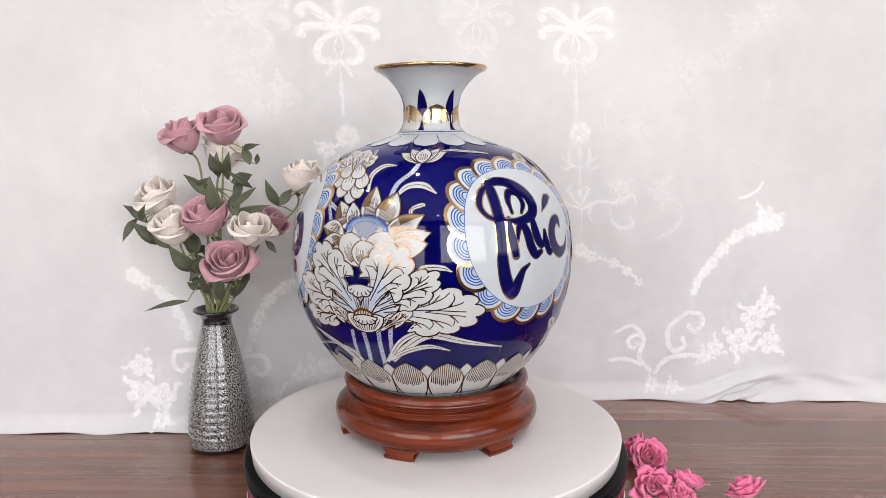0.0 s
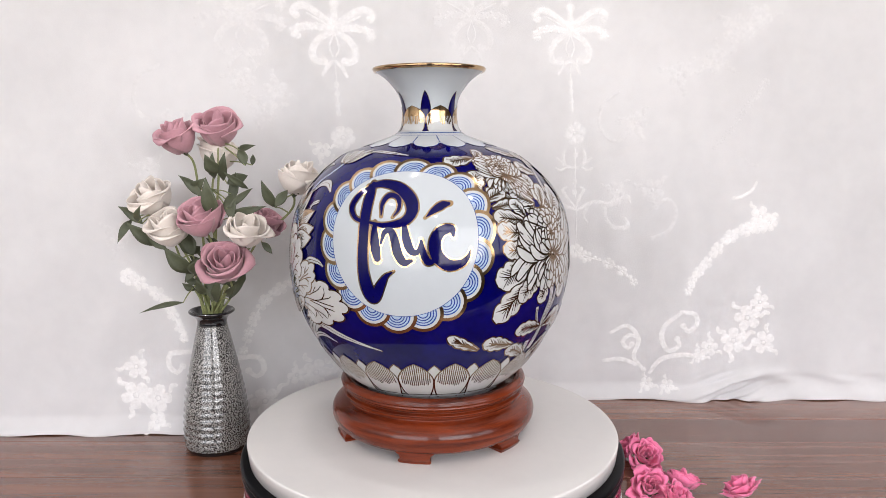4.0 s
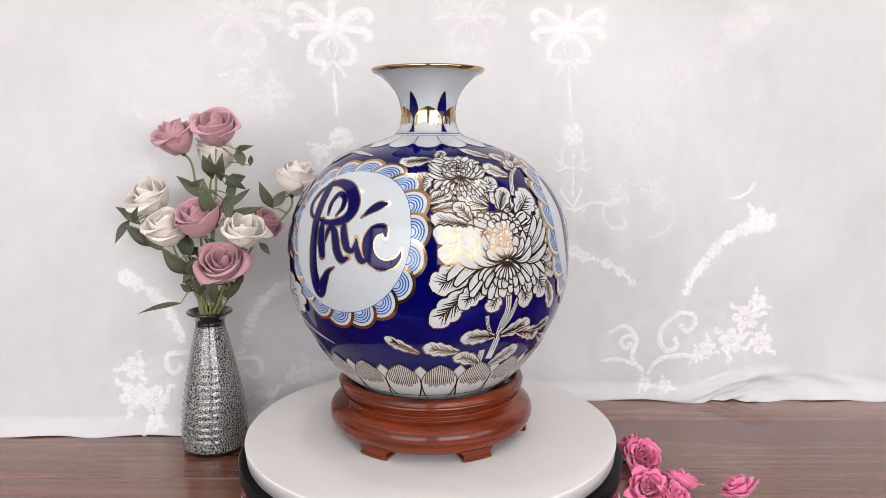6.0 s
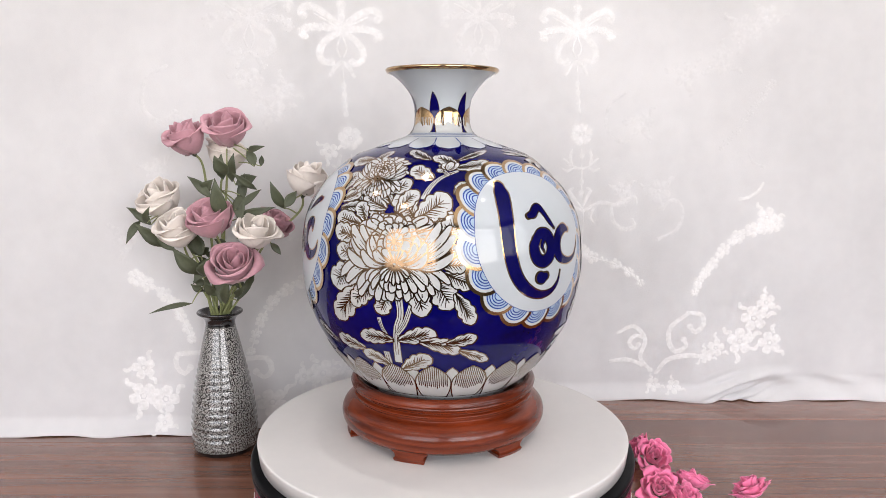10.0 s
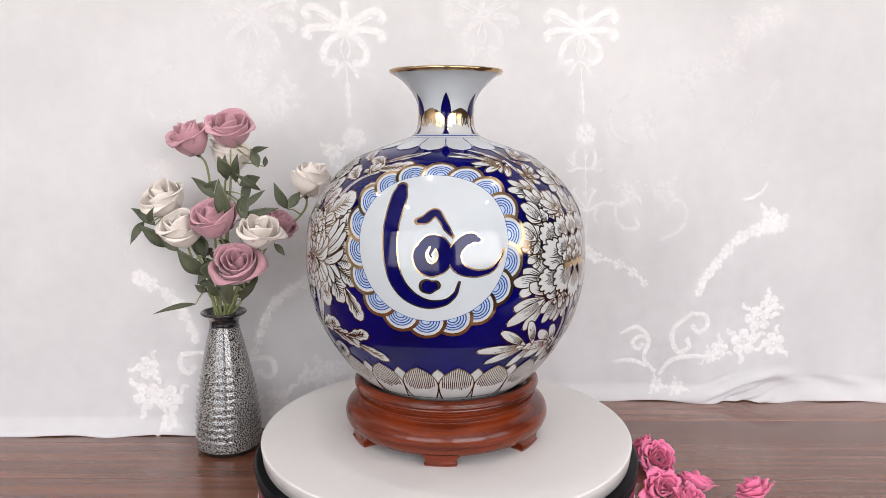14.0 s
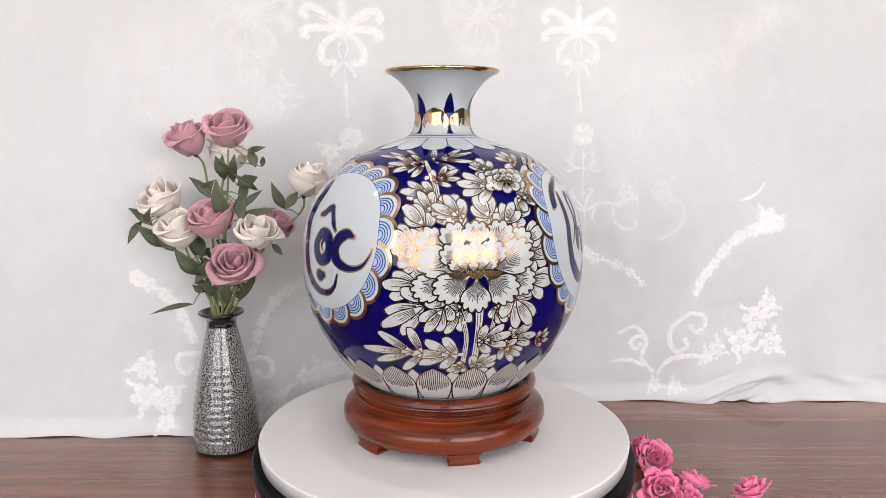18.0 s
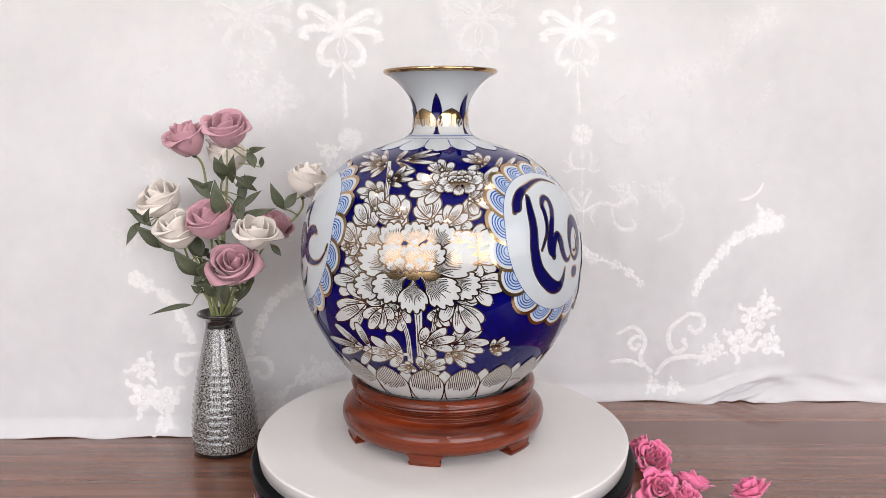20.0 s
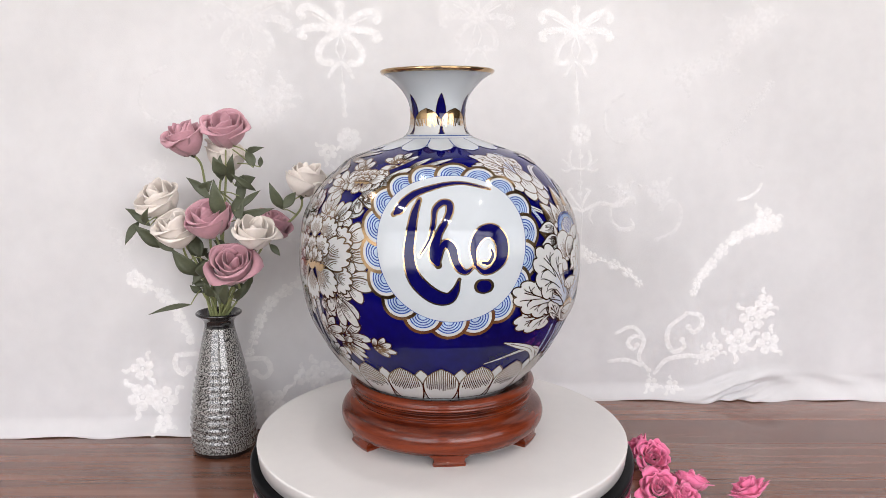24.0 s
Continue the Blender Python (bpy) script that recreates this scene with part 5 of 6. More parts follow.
def petal_mesh(radius, height, half, curl, lean, seed, ruffle=0.06):
    """One cupped petal about the z axis, its rim rolled outwards and a little uneven."""
    rnd = random.Random(seed)
    bm = bmesh.new()
    nu, nv = 10, 9
    ph, ph2 = rnd.uniform(0, 6.28), rnd.uniform(0, 6.28)
    grid = []
    for j in range(nv + 1):
        row = []
        for i in range(nu + 1):
            u = 2 * i / nu - 1
            v = j / nv * (1 - 0.34 * abs(u) ** 1.6 + 0.04 * (1 - abs(u)) ** 2)
            a = half * u * (0.32 + 0.68 * math.sin(min(v * 1.25, 1) * math.pi / 2))
            r = radius * math.sin(math.pi * (0.15 + 0.55 * v)) + lean * radius * v * v
            z = height * v
            k = max(0.0, v - 0.66) / 0.34
            r += curl * radius * (0.62 * k ** 1.4 + (0.30 * max(0.0, v - 0.42)) * abs(u) ** 2.2)
            z -= curl * height * 0.40 * k ** 2.0
            w = ruffle * radius * v * v
            r += w * math.sin(3.1 * u + ph) + 0.5 * w * math.sin(6 * u + ph2)
            z += 0.5 * w * math.sin(4 * u + ph2)
            row.append(bm.verts.new((r * math.cos(a), r * math.sin(a), z)))
        grid.append(row)
    for j in range(nv):
        for i in range(nu):
            bm.faces.new((grid[j][i], grid[j][i + 1], grid[j + 1][i + 1], grid[j + 1][i]))
    # the foam's thickness
    return thicken(bm, 0.02 * radius + 0.0002)


def leaf_mesh(base, tip, width, bow, side=Vector((0, -1, 0))):
    """A pointed leaf folded along its rib, bowed towards its tip."""
    bm = bmesh.new()
    d = tip - base
    across = d.cross(side).normalized()
    up = across.cross(d).normalized()
    n, grid = 10, []
    for j in range(n + 1):
        s = j / n
        h = width / 2 * math.sin(math.pi * min(max(s, 0.02), 0.995) ** 0.8) ** 1.05
        mid = base + d * s + up * (bow * d.length * (4 * s * (1 - s)) * 0.5) - Vector((0, 0, 1)) * (0.12 * d.length * s * s)
        grid.append([bm.verts.new(mid + across * h * k + up * (0.28 * h * abs(k) + 0.04 * width * math.sin(9 * s + 2 * k))) for k in (-1, -0.5, 0, 0.5, 1)])
    for j in range(n):
        for i in range(4):
            bm.faces.new((grid[j][i], grid[j][i + 1], grid[j + 1][i + 1], grid[j + 1][i]))
    return thicken(bm, 0.0004)


def blossom(ob, at, axis, radius, mat, seed, layers, spin=0.0, ruffle=0.09):
    """Petals in whorls about the axis, the outer ones open, the heart a tight roll."""
    rnd = random.Random(seed)
    turn = Vector(axis).normalized().to_track_quat("Z", "Y").to_matrix().to_4x4()
    a = spin
    for i, (count, r, h, half, curl, lean) in enumerate(layers):
        for k in range(count):
            a += 2 * math.pi / count + rnd.uniform(-0.15, 0.15)
            bm = petal_mesh(radius * r * rnd.uniform(0.94, 1.06), radius * h * rnd.uniform(0.90, 1.08), half, curl * rnd.uniform(0.6, 1.4), lean, seed * 100 + i * 10 + k, ruffle)
            bm.transform(Matrix.Translation(at) @ turn @ Matrix.Rotation(a, 4, "Z") @ Matrix.Rotation(rnd.uniform(-0.10, 0.12), 4, "Y") @ Matrix.Rotation(rnd.uniform(-0.10, 0.10), 4, "X"))
            part("petal", bm, mat, ob)
        a += 0.7


FOAM = ((2, 0.22, 1.56, 2.0, 0.05, 0.0), (2, 0.40, 1.64, 1.65, 0.22, 0.0), (3, 0.64, 1.68, 1.40, 0.40, 0.0), (3, 0.84, 1.62, 1.30, 0.62, 0.0), (3, 0.93, 1.36, 1.15, 0.70, 0.02))
BUD = ((2, 0.26, 1.58, 2.0, 0.05, 0.0), (3, 0.58, 1.64, 1.55, 0.20, 0.0), (3, 0.84, 1.56, 1.40, 0.50, 0.0), (3, 0.94, 1.28, 1.20, 0.72, 0.02))
SILK = ((3, 0.16, 1.25, 1.7, 0.1, 0.0), (4, 0.33, 1.28, 1.0, 0.35, 0.0), (5, 0.52, 1.22, 0.85, 0.5, 0.0), (6, 0.70, 1.10, 0.72, 0.6, 0.0), (6, 0.86, 0.92, 0.68, 0.6, 0.0), (6, 0.96, 0.66, 0.68, 0.55, 0.0))
MOUTH = Vector((-0.3175, 0.148, T0 + 0.199))
LEAVES = [(-0.298, 0.392, -0.295, 0.419, 0.014), (-0.311, 0.368, -0.331, 0.391, 0.013), (-0.288, 0.340, -0.292, 0.383, 0.020), (-0.278, 0.357, -0.272, 0.390, 0.013), (-0.277, 0.340, -0.239, 0.357, 0.013),
          (-0.273, 0.354, -0.250, 0.376, 0.009), (-0.253, 0.378, -0.272, 0.398, 0.009), (-0.251, 0.410, -0.257, 0.429, 0.013), (-0.254, 0.431, -0.236, 0.438, 0.008), (-0.246, 0.410, -0.245, 0.421, 0.007),
          (-0.213, 0.354, -0.222, 0.383, 0.014), (-0.209, 0.357, -0.198, 0.374, 0.013), (-0.375, 0.300, -0.401, 0.327, 0.020), (-0.393, 0.332, -0.414, 0.351, 0.014)]
LOW_LEAVES = [(-0.393, 0.336, -0.384, 0.355, 0.009), (-0.333, 0.286, -0.344, 0.314, 0.022), (-0.329, 0.264, -0.349, 0.295, 0.022), (-0.338, 0.227, -0.378, 0.222, 0.007), (-0.314, 0.231, -0.321, 0.251, 0.014),
              (-0.304, 0.224, -0.306, 0.259, 0.016), (-0.293, 0.227, -0.285, 0.259, 0.013), (-0.286, 0.224, -0.269, 0.252, 0.011), (-0.284, 0.232, -0.270, 0.249, 0.009),
              (-0.229, 0.309, -0.220, 0.300, 0.009), (-0.286, 0.389, -0.280, 0.419, 0.013), (-0.299, 0.329, -0.291, 0.355, 0.014)]
MORE_LEAVES = [(-0.283, 0.400, -0.290, 0.420, 0.018), (-0.281, 0.385, -0.262, 0.395, 0.016), (-0.272, 0.372, -0.268, 0.350, 0.017), (-0.262, 0.345, -0.270, 0.327, 0.014), (-0.325, 0.375, -0.312, 0.390, 0.015),
               (-0.318, 0.285, -0.333, 0.265, 0.017), (-0.322, 0.265, -0.312, 0.285, 0.017), (-0.300, 0.300, -0.306, 0.280, 0.017), (-0.298, 0.262, -0.290, 0.282, 0.014), (-0.380, 0.318, -0.364, 0.307, 0.016), (-0.414, 0.335, -0.423, 0.318, 0.011)]
ROSES = (  # head's place, way it faces, radius, colour, stem's place in the mouth
    ((-0.3430, 0.110, 0.4505), (-0.32, -0.40, 0.86), 0.0275, ROSE_PINK, (-0.006, 0.004)),
    ((-0.2895, 0.120, 0.4640), (0.14, -0.50, 0.86), 0.0300, ROSE_PINK, (0.001, 0.008)),
    ((-0.2965, 0.150, 0.4290), (0.25, -0.10, 0.92), 0.0290, ROSE_CREAM, (0.002, 0.014)),
    ((-0.3895, 0.130, 0.3690), (-0.25, -0.45, 0.86), 0.0300, ROSE_CREAM, (-0.012, 0.004)),
    ((-0.3551, 0.100, 0.3310), (-0.10, -0.45, 0.88), 0.0285, ROSE_CREAM, (-0.010, -0.005)),
    ((-0.3081, 0.090, 0.3461), (-0.10, -0.48, 0.86), 0.0290, ROSE_PINK, (-0.003, -0.006)),
    ((-0.2452, 0.080, 0.3290), (0.20, -0.40, 0.85), 0.0260, ROSE_CREAM, (0.009, -0.008)),
    ((-0.2724, 0.070, 0.2875), (0.05, -0.62, 0.80), 0.0305, ROSE_PINK, (0.004, -0.012)),
    ((-0.2319, 0.140, 0.3320), (0.50, -0.10, 0.85), 0.0250, ROSE_PINK, (0.011, 0.004)),
    ((-0.1830, 0.130, 0.3965), (0.30, -0.12, 0.88), 0.0285, ROSE_CREAM, (0.010, 0.000)))


def roses():
    made = []
    for i, (head, axis, radius, mat, spot) in enumerate(ROSES):
        pink = mat is ROSE_PINK
        ob = thing("foam_rose", (0, 0, 0), ("dusty pink" if pink else "cream white") + " artificial rose standing in the bottle vase", "flower", "roses in the bottle vase")
        head = Vector((head[0], head[1], T0 + head[2]))
        ax = Vector(axis).normalized()
        base = head - ax * radius * 0.92
        blossom(ob, base, ax, radius, mat, 11 + i, FOAM if pink else BUD, spin=i * 1.7, ruffle=0.10 if pink else 0.08)
        # calyx: a small cup with five sepals
        turn = ax.to_track_quat("Z", "Y").to_matrix().to_4x4()
        bm = lathe([(0.0012, -0.007), (0.0032, -0.004), (0.0045, 0.0), (0.0052, 0.004), (0.003, 0.006)], 12, close_top=True)
        bm.transform(Matrix.Translation(base) @ turn)
        part("calyx", bm, LEAF_GREEN, ob)
        for k in range(5):
            a = 2 * math.pi * k / 5 + i
            out = turn.to_3x3() @ Vector((math.cos(a), math.sin(a), 0.35))
            part("sepal", leaf_mesh(base, base + out * radius * 0.55, 0.006, 0.2, ax), LEAF_GREEN, ob)
        mouth = MOUTH + Vector((spot[0], spot[1], 0))
        low = Vector((BOTTLE_AT.x - spot[0] * 1.2, BOTTLE_AT.y - spot[1] * 1.2, T0 + 0.012))
        p1 = base - ax * 0.03
        mid = p1.lerp(mouth, 0.5) + Vector((-0.15 * (p1.x - mouth.x), 0.004, 0.10 * abs(p1.x - mouth.x)))
        part("stem", tube([low, low.lerp(mouth, 0.6), mouth, mid, p1, base], [0.0019] * 3 + [0.0018, 0.0016, 0.0015], 7, steps=40), STEM_GREEN, ob)
        # a side shoot, bare below and leafy at its end
        foot = mouth + Vector((-0.5 * spot[0] + 0.002 * (i % 3 - 1), -0.6 * spot[1] - 0.004, -0.004))
        end = mouth.lerp(mid, 0.85) + Vector((0.007 * ((i * 3) % 5 - 2), -0.008, 0.004 * (i % 4)))
        part("side_shoot", tube([foot, foot.lerp(end, 0.5) + Vector((0.002, 0, 0)), end], [0.0016, 0.0014, 0.001], 7, steps=14), STEM_GREEN, ob)
        for k, lean in ((0, -0.7), (1, 0.6)):
            tip = end + Vector((lean * 0.022, -0.006, 0.020 - 0.006 * ((i + k) % 3)))
            part("leaf", leaf_mesh(end, tip, 0.0105, 0.25 * (-1) ** (i + k)), LEAF_GREEN, ob)
        made.append((ob, [mouth, mid, p1, base]))
    for i, (x0, z0, x1, z1, w) in enumerate(LEAVES + LOW_LEAVES + MORE_LEAVES):
        near = min(made, key=lambda m: min((p.x - x0) ** 2 + (p.z - T0 - z0) ** 2 for p in m[1]))
        y0 = 0.125 - 0.016 * (i % 3)
        a, b = Vector((x0, y0, T0 + z0)), Vector((x1, y0 - 0.012 + 0.012 * (i % 2), T0 + z1))
        b = a + (b - a) * 1.5
        part("leaf", leaf_mesh(a, b, w * 1.02, 0.26 * (-1) ** i), LEAF_GREEN, near[0])
        joint = min(near[1], key=lambda p: (p - a).length)
        if (joint - a).length > 0.004:
            part("leaf_stalk", tube([joint, joint.lerp(a, 0.6) + Vector((0, 0, 0.002)), a], [0.0011, 0.0009, 0.0007], 6, steps=8), STEM_GREEN, near[0])


roses()


def mini_roses():
    """Loose silk rose heads lying on the table."""
    spots = ((0.2735, 0.104, 0.0185, (-0.75, 0.1, 0.62)), (0.2835, 0.066, 0.0225, (0.10, -0.75, 0.65)), (0.2680, -0.022, 0.0220, (-0.05, -0.66, 0.74)),
             (0.3150, 0.000, 0.0195, (0.30, 0.45, 0.70)), (0.2960, -0.040, 0.0185, (0.25, -0.35, 0.90)), (0.3810, -0.020, 0.0205, (-0.35, 0.25, 0.90)))
    for i, (x, y, r, axis) in enumerate(spots):
        ob = thing("silk_rose_head", (x, y, T0), "bright pink silk rose head lying on the table", "flower", "pink rose heads on the table")
        ax = Vector(axis).normalized()
        base = Vector((0, 0, r * 0.95)) - ax * r * 0.42
        blossom(ob, base, ax, r, HOT_PINK, 41 + i, SILK, spin=i, ruffle=0.20)
        turn = ax.to_track_quat("Z", "Y").to_matrix().to_4x4()
        bm = lathe([(0.0018, -0.006), (0.0035, -0.002), (0.0042, 0.002), (0.003, 0.004)], 10, close_top=True)
        bm.transform(Matrix.Translation(base) @ turn)
        part("calyx", bm, LEAF_GREEN, ob)
        for k in range(5):
            a = 2 * math.pi * k / 5 + i
            out = turn.to_3x3() @ Vector((math.cos(a), math.sin(a), 0.1))
            part("sepal", leaf_mesh(base, base + out * r * 0.7, 0.005, 0.2, ax), LEAF_GREEN, ob)


mini_roses()


# ---- the curtain's embroidery: satin-stitched figures standing a little proud of the cloth ----
needle = random.Random(9)


class Stitch(Ink):
    """Figures on the curtain, in metres."""

    lift = 0.00045

    def line(self, points, width=0.006, taper=0.4):
        n = len(points)
        pts = [(u, v, width * (taper + (1 - taper) * math.sin(math.pi * (k + 0.6) / (n + 0.2)))) for k, (u, v) in enumerate(points)]
        self.stroke(pts, self.lift, 0, dome=0.0002, round_ends=True)

    def lace(self, points, width, taper=0.4):
        """A broad stitched line with a scalloped edge."""
        self.line(points, width, taper)
        path = spline(points, 14)
        for k in range(1, len(path) - 1):
            d = path[k + 1] - path[k - 1]
            d = d / max(math.hypot(d[0], d[1]), 1e-6)
            side = -1 if k % 2 else 1
            self.spot(path[k][0] - d[1] * width * 0.36 * side, path[k][1] + d[0] * width * 0.36 * side, width * 0.24)

    def spot(self, u, v, r, tall=1.0):
        self.blob((u, v), [(u + r * math.cos(a), v + r * tall * math.sin(a)) for a in np.linspace(0, 2 * math.pi, 10, endpoint=False)], self.lift, 0, 2, 0.0002)

    def flower(self, u, v, r, petals=5, heart=True):
        a0 = needle.uniform(0, 6.28)
        for k in range(petals):
            a = a0 + 2 * math.pi * k / petals
            c, s = math.cos(a), math.sin(a)
            rim = []
            for b in np.linspace(0, 2 * math.pi, 14, endpoint=False):
                px, py = 0.60 * r + (0.46 - 0.07 * math.cos(b) ** 8) * r * math.cos(b), (0.37 + 0.07 * math.cos(b)) * r * math.sin(b)
                rim.append((u + px * c - py * s, v + px * s + py * c))
            self.blob((u + 0.62 * r * c, v + 0.62 * r * s), rim, self.lift, 0, 2, 0.0002)
        if heart:
            self.spot(u, v, 0.15 * r)


def stitching(x=0.0, z=0.0):
    """Stitches about a middle, x along the curtain and z over the table."""
    return Stitch(lambda u, v, up=0.0: drape(x + u, z + v, up), 0.006)


def fleur(x, z, mat=None, size=1.0, chain=True):
    """A palmette with curled leaves, a drop within and a string of beads below."""
    s = stitching(x, z)
    k = 0.000427 * size
    up = lambda pts, flip: [(flip * u * k, -v * k) for u, v in pts]
    for f in (-1, 1):
        s.line(up([(4, -12), (80, -68), (125, -80), (150, -58), (140, -38)], f), 0.0120 * size, 0.7)
        s.line(up([(20, -8), (60, -30), (100, -52)], f), 0.004 * size, 0.5)
        s.spot(f * 138 * k, 44 * k, 0.0062 * size)
        s.lace(up([(12, 4), (66, -4), (116, 0), (148, 16), (140, 38)], f), 0.0125 * size, 0.6)
        s.spot(f * 134 * k, -36 * k, 0.0055 * size)
        s.line(up([(5, 10), (60, 48), (83, 92), (72, 128), (38, 134)], f), 0.0118 * size, 0.75)
        s.spot(f * 40 * k, -128 * k, 0.0066 * size)
        s.line(up([(4, 30), (18, 75), (6, 110)], f), 0.0035 * size)
        s.line(up([(4, 130), (28, 152), (46, 186)], f), 0.0075 * size, 0.6)
    s.spot(0, 92 * k, 0.0085 * size)
    s.line(up([(0, -80), (0, -40), (0, 20)], 1), 0.012 * size)
    s.line(up([(0, -160), (0, -110), (0, -90)], 1), 0.0022 * size, 0.9)
    if chain:
        s.line(up([(2, 150), (8, 240), (15, 345)], 1), 0.0022, 0.9)
        for v in (222, 258, 300, 335):
            s.spot(k * (v - 140) * 0.06, -k * v, 0.0042, 1.3)
    s.done("embroidered_palmette", [mat or EMBROIDERY], CURTAIN)
    if chain:
        s = stitching(x + 0.010, z - 0.172)
        s.flower(0, 0.005, 0.019, 6)
        s.line([(0.001, -0.02), (0.003, -0.1)], 0.0022, 0.9)
        for v in (-0.030, -0.074, -0.092):
            s.spot(0.002, v, 0.0045, 1.2)
        for f in (-1, 1):
            s.line([(0.002, -0.052), (f * 0.014, -0.048), (f * 0.028, -0.036)], 0.0055)
            s.line([(f * 0.014, -0.048), (f * 0.018, -0.035), (f * 0.015, -0.022)], 0.006)
            s.line([(f * 0.012, -0.050), (f * 0.022, -0.056), (f * 0.030, -0.052)], 0.005)
            s.line([(0.004, -0.118), (f * 0.012, -0.098), (f * 0.018, -0.088), (f * 0.012, -0.084)], 0.0055)
            s.line([(0.006, -0.122), (f * 0.035, -0.108), (f * 0.062, -0.112), (f * 0.088, -0.098), (f * 0.094, -0.108)], 0.0078)
            s.line([(f * 0.052, -0.112), (f * 0.056, -0.138), (f * 0.072, -0.152), (f * 0.092, -0.148), (f * 0.088, -0.136)], 0.0078)
            s.line([(f * 0.062, -0.108), (f * 0.075, -0.094), (f * 0.080, -0.082)], 0.006)
            s.line([(f * 0.030, -0.108), (f * 0.018, -0.130), (f * 0.024, -0.142)], 0.005)
        s.line([(0.006, -0.12), (0.006, -0.20)], 0.002, 0.9)
        s.done("embroidered_sprig", [mat or EMBROIDERY], CURTAIN)


def garland(points, mat=None, size=0.010):
    s = stitching()
    s.line(points, 0.0022, 0.9)
    n = len(points)
    for k, (x, z) in enumerate(points):
        s.flower(x, z, size * (1.15 - 0.6 * k / n), 5 if k % 3 else 6)
    for (a, b), (c, d) in zip(points, points[1:]):
        s.spot((a + c) / 2 + 0.004, (b + d) / 2, size * 0.35)
        s.spot((a + c) / 2 - 0.003, (b + d) / 2 + 0.004, size * 0.3)
    s.done("embroidered_garland", [mat or EMBROIDERY], CURTAIN)


def scroll(lines, width=0.0085, mat=None):
    for line in lines:
        s = stitching()
        s.line(line, width, 0.55)
        s.spot(*line[-1], width * 0.62)
        s.done("embroidered_scroll", [mat or EMBROIDERY], CURTAIN)


def posy(x, z, r, mat=None, petals=5):
    s = stitching(x, z)
    s.flower(0, 0, r, petals)
    a0 = needle.uniform(0, 6.28)
    for k in range(3):
        a = a0 + 2.1 * k
        s.line([(r * math.cos(a), r * math.sin(a)), (1.35 * r * math.cos(a + 0.2), 1.35 * r * math.sin(a + 0.2)), (1.6 * r * math.cos(a + 0.1), 1.6 * r * math.sin(a + 0.1))], 0.35 * r)
    s.done("embroidered_flower", [mat or EMBROIDERY], CURTAIN)


for x, z in ((-0.157, 0.613), (0.219, 0.620)):
    fleur(x, z, SOFT_THREAD, 0.9)
for x, z in ((-0.286, 0.622), (0.057, 0.642)):
    fleur(x, z, FAINT_THREAD, 0.9, chain=False)
garland([(0.560, 0.305), (0.545, 0.299), (0.521, 0.294), (0.497, 0.282), (0.474, 0.261), (0.456, 0.238), (0.443, 0.224), (0.431, 0.209), (0.425, 0.190)], size=0.013)
garland([(0.236, 0.257), (0.253, 0.247), (0.291, 0.236), (0.314, 0.223), (0.334, 0.204)], size=0.011)
garland([(-0.455, 0.242), (-0.439, 0.233), (-0.414, 0.217), (-0.401, 0.202), (-0.393, 0.184), (-0.384, 0.164), (-0.378, 0.148)], size=0.012)
garland([(-0.205, 0.232), (-0.221, 0.223), (-0.243, 0.213), (-0.263, 0.198), (-0.278, 0.173), (-0.287, 0.150), (-0.295, 0.123)], size=0.011)
garland([(0.540, 0.535), (0.528, 0.517), (0.518, 0.503), (0.508, 0.488), (0.493, 0.461), (0.479, 0.446), (0.465, 0.430)], FAINT_THREAD, 0.007)
scroll([[(0.417, 0.155), (0.389, 0.131), (0.385, 0.106), (0.397, 0.086), (0.414, 0.096), (0.410, 0.108)], [(0.414, 0.155), (0.438, 0.151), (0.443, 0.134), (0.429, 0.121), (0.419, 0.131)], [(0.368, 0.046), (0.386, 0.071), (0.420, 0.080), (0.449, 0.077)]])
scroll([[(0.300, 0.116), (0.3275, 0.128), (0.347, 0.105), (0.340, 0.0735), (0.358, 0.051)], [(0.344, 0.108), (0.331, 0.112), (0.320, 0.099), (0.330, 0.088), (0.336, 0.096)], [(0.289, 0.066), (0.318, 0.069), (0.343, 0.061)]], 0.0075)
scroll([[(-0.360, 0.128), (-0.375, 0.126), (-0.400, 0.124), (-0.403, 0.105), (-0.391, 0.094), (-0.382, 0.104)]])
scroll([[(-0.310, 0.113), (-0.298, 0.112), (-0.274, 0.109), (-0.267, 0.089), (-0.278, 0.079), (-0.289, 0.090)]])
scroll([[(0.536, 0.372), (0.528, 0.358), (0.512, 0.348), (0.500, 0.346)]], 0.006)
scroll([[(0.512, 0.418), (0.520, 0.405), (0.536, 0.400)]], 0.005, FAINT_THREAD)
for x, z, r in ((0.510, 0.102, 0.023), (0.532, 0.142, 0.022), (0.467, 0.092, 0.016), (0.449, 0.079, 0.013), (0.551, 0.170, 0.016), (0.560, 0.100, 0.02), (-0.422, 0.054, 0.022), (-0.455, 0.059, 0.022), (-0.453, 0.103, 0.018),
                (-0.267, 0.038, 0.022), (-0.193, 0.072, 0.022), (-0.221, 0.072, 0.014), (-0.424, 0.018, 0.014), (-0.155, 0.076, 0.017), (0.364, 0.026, 0.012), (0.398, 0.024, 0.012), (0.545, 0.315, 0.018), (-0.179, 0.426, 0.014)):
    posy(x, z, r)
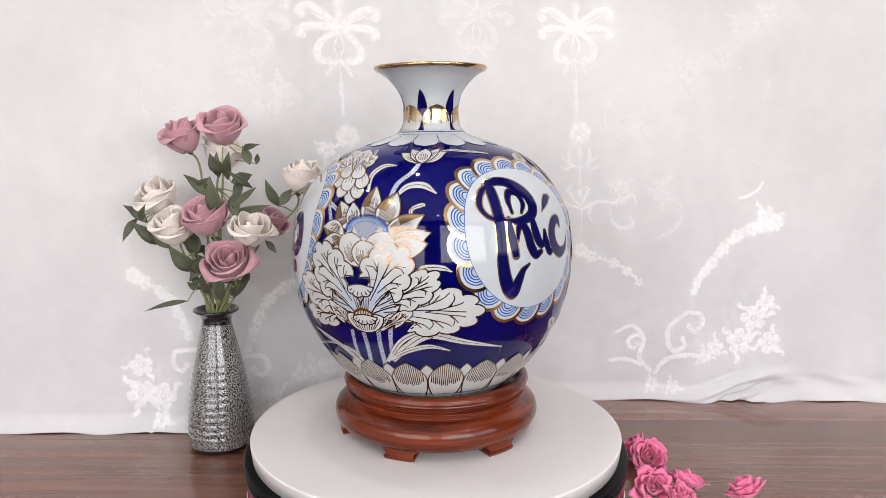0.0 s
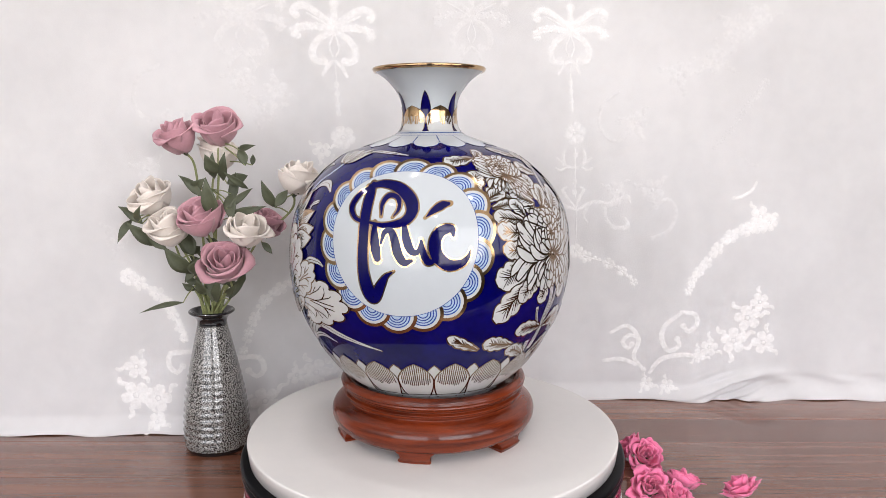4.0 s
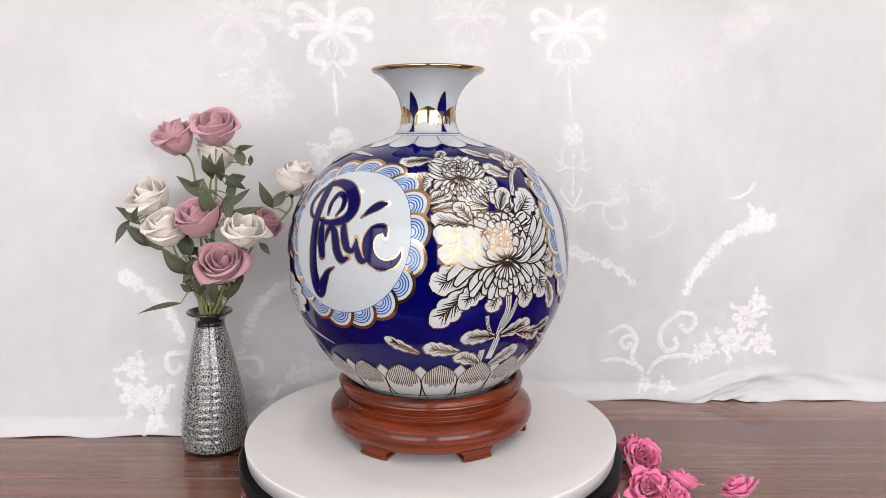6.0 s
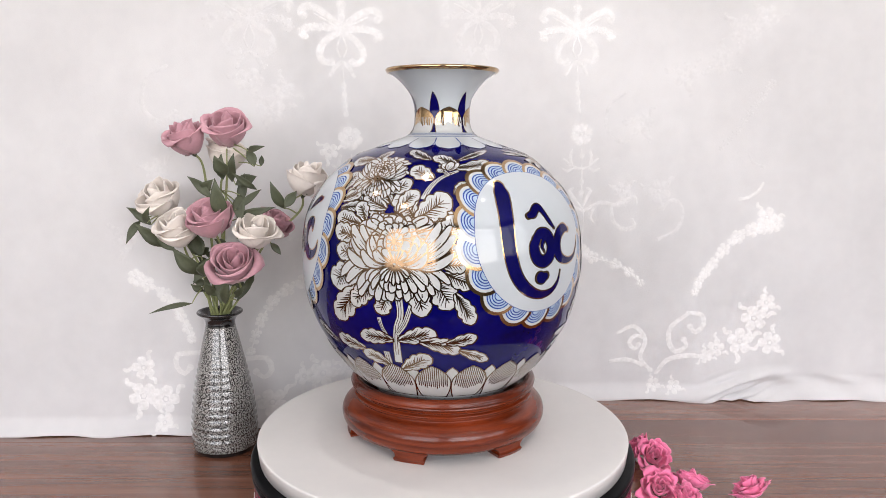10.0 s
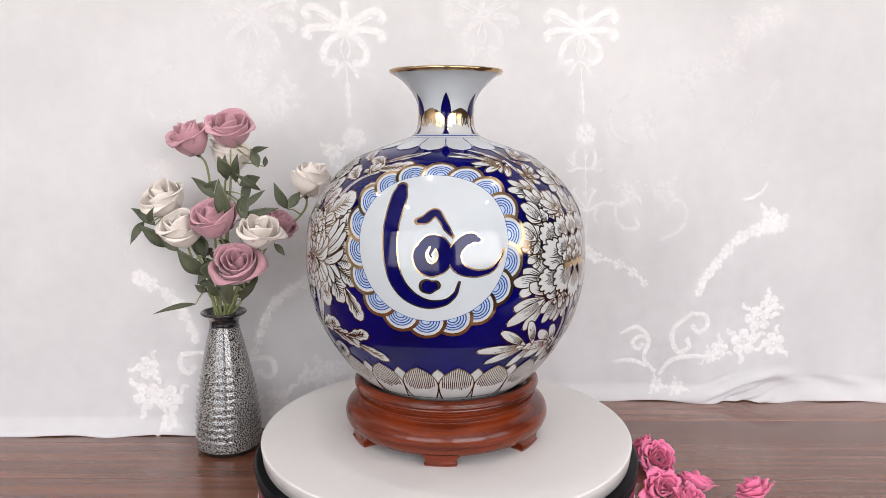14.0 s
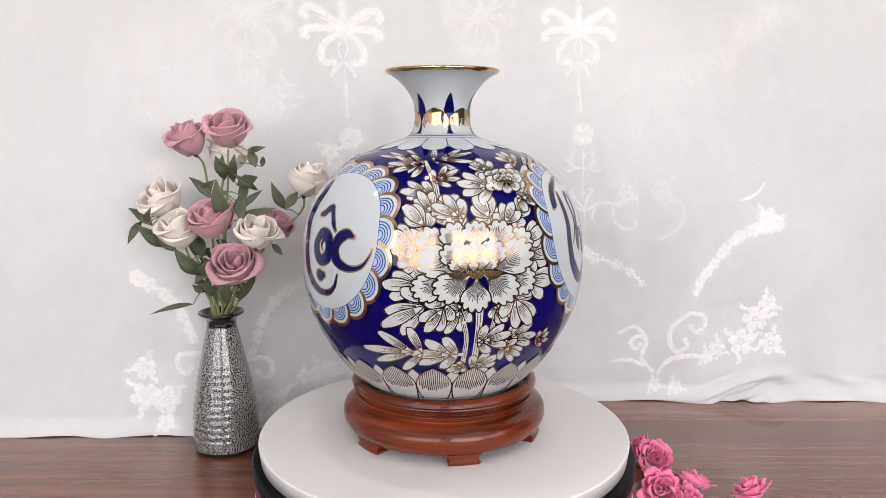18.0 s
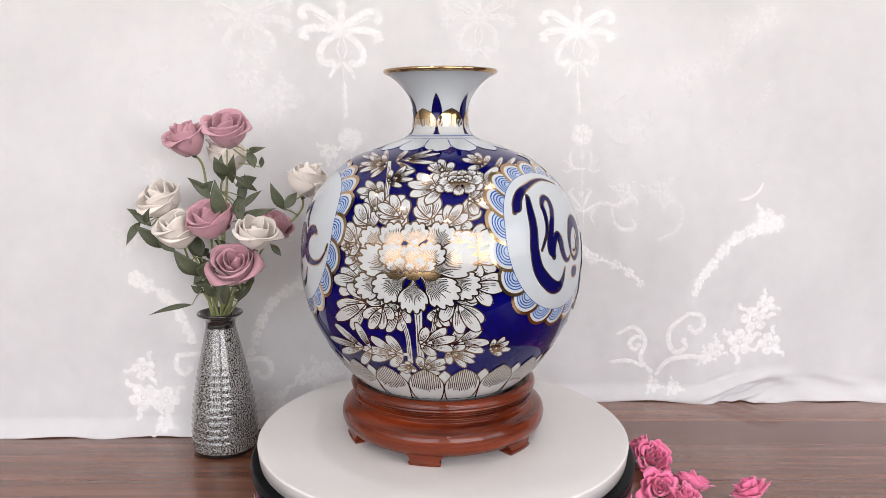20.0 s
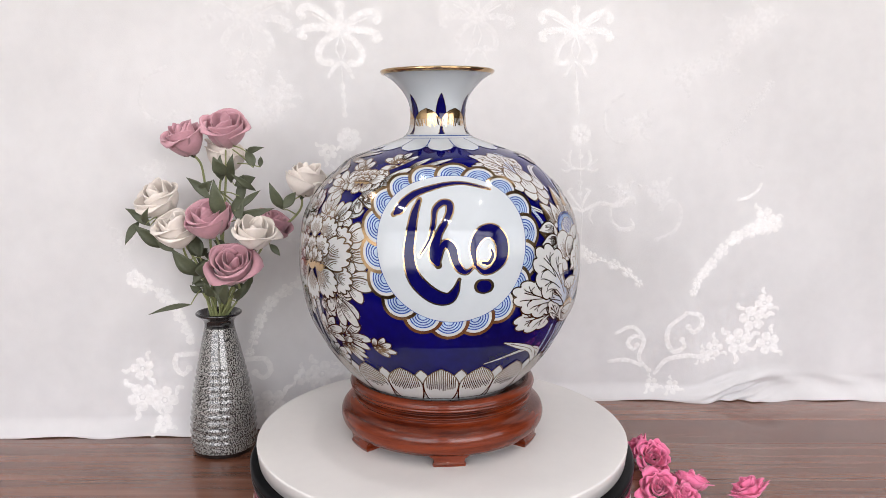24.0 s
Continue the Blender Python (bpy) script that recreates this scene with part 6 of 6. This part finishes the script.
for x, z, r in ((0.459, 0.571, 0.022), (0.489, 0.622, 0.024), (0.524, 0.640, 0.022), (-0.287, 0.531, 0.02), (-0.260, 0.488, 0.022), (-0.242, 0.518, 0.018), (-0.366, 0.467, 0.02), (0.02, 0.52, 0.02), (0.33, 0.47, 0.02), (0.36, 0.36, 0.02), (0.40, 0.55, 0.022), (0.30, 0.36, 0.016), (-0.42, 0.40, 0.018), (-0.47, 0.30, 0.02)):
    posy(x, z, r, FAINT_THREAD)
for line in ([(0.30, 0.52), (0.275, 0.50), (0.270, 0.465), (0.295, 0.440), (0.320, 0.455), (0.318, 0.475), (0.302, 0.478)], [(0.36, 0.33), (0.385, 0.345), (0.40, 0.325), (0.39, 0.295), (0.36, 0.28)], [(-0.40, 0.55), (-0.43, 0.53), (-0.435, 0.49), (-0.41, 0.47), (-0.39, 0.485)]):
    scroll([line], 0.007, FAINT_THREAD)


def hem():
    """The curtain's turned-up edge, rucked into a fold where it trails on the table."""
    s = stitching()
    s.stroke([(x, 0.0035 + 0.001 * math.sin(40 * x), 0.005) for x in np.linspace(-0.85, 0.85, 60)], 0.0004, 0, dome=0.0004)
    s.done("hem", [CURTAIN_CLOTH], CURTAIN)


hem()


# ---- what moves ----
def motions():
    """The platter turns steadily and carries stand and vase; the vase leans a trifle."""
    turns = [(0, 163.55), (2, 138.16), (4, 113.62), (6, 90.16), (8, 67.46), (10, 44.13), (12, 22.51), (14, 0.0), (16, -23.95), (18, -45.88), (20, -67.15), (22, -89.59), (24, -113.16)]
    walk(PLATE, [(t, pose(0, 0, 0.076, 0, 0, a)) for t, a in turns])
    walk(STAND, [(t, pose(0, 0, T0 + TOP, 0, 0, a)) for t, a in turns])
    walk(VASE, [(t, pose(-0.0016, 0, T0 + TOP, 0, -0.3, 0) @ pose(0, 0, 0, 0, 0, a) @ pose(0, 0, 0, 0, 0, -17) @ pose(0, 0, 0, 0, 0.42, 0) @ pose(0, 0, 0, 0, 0, 17)) for t, a in turns])


motions()
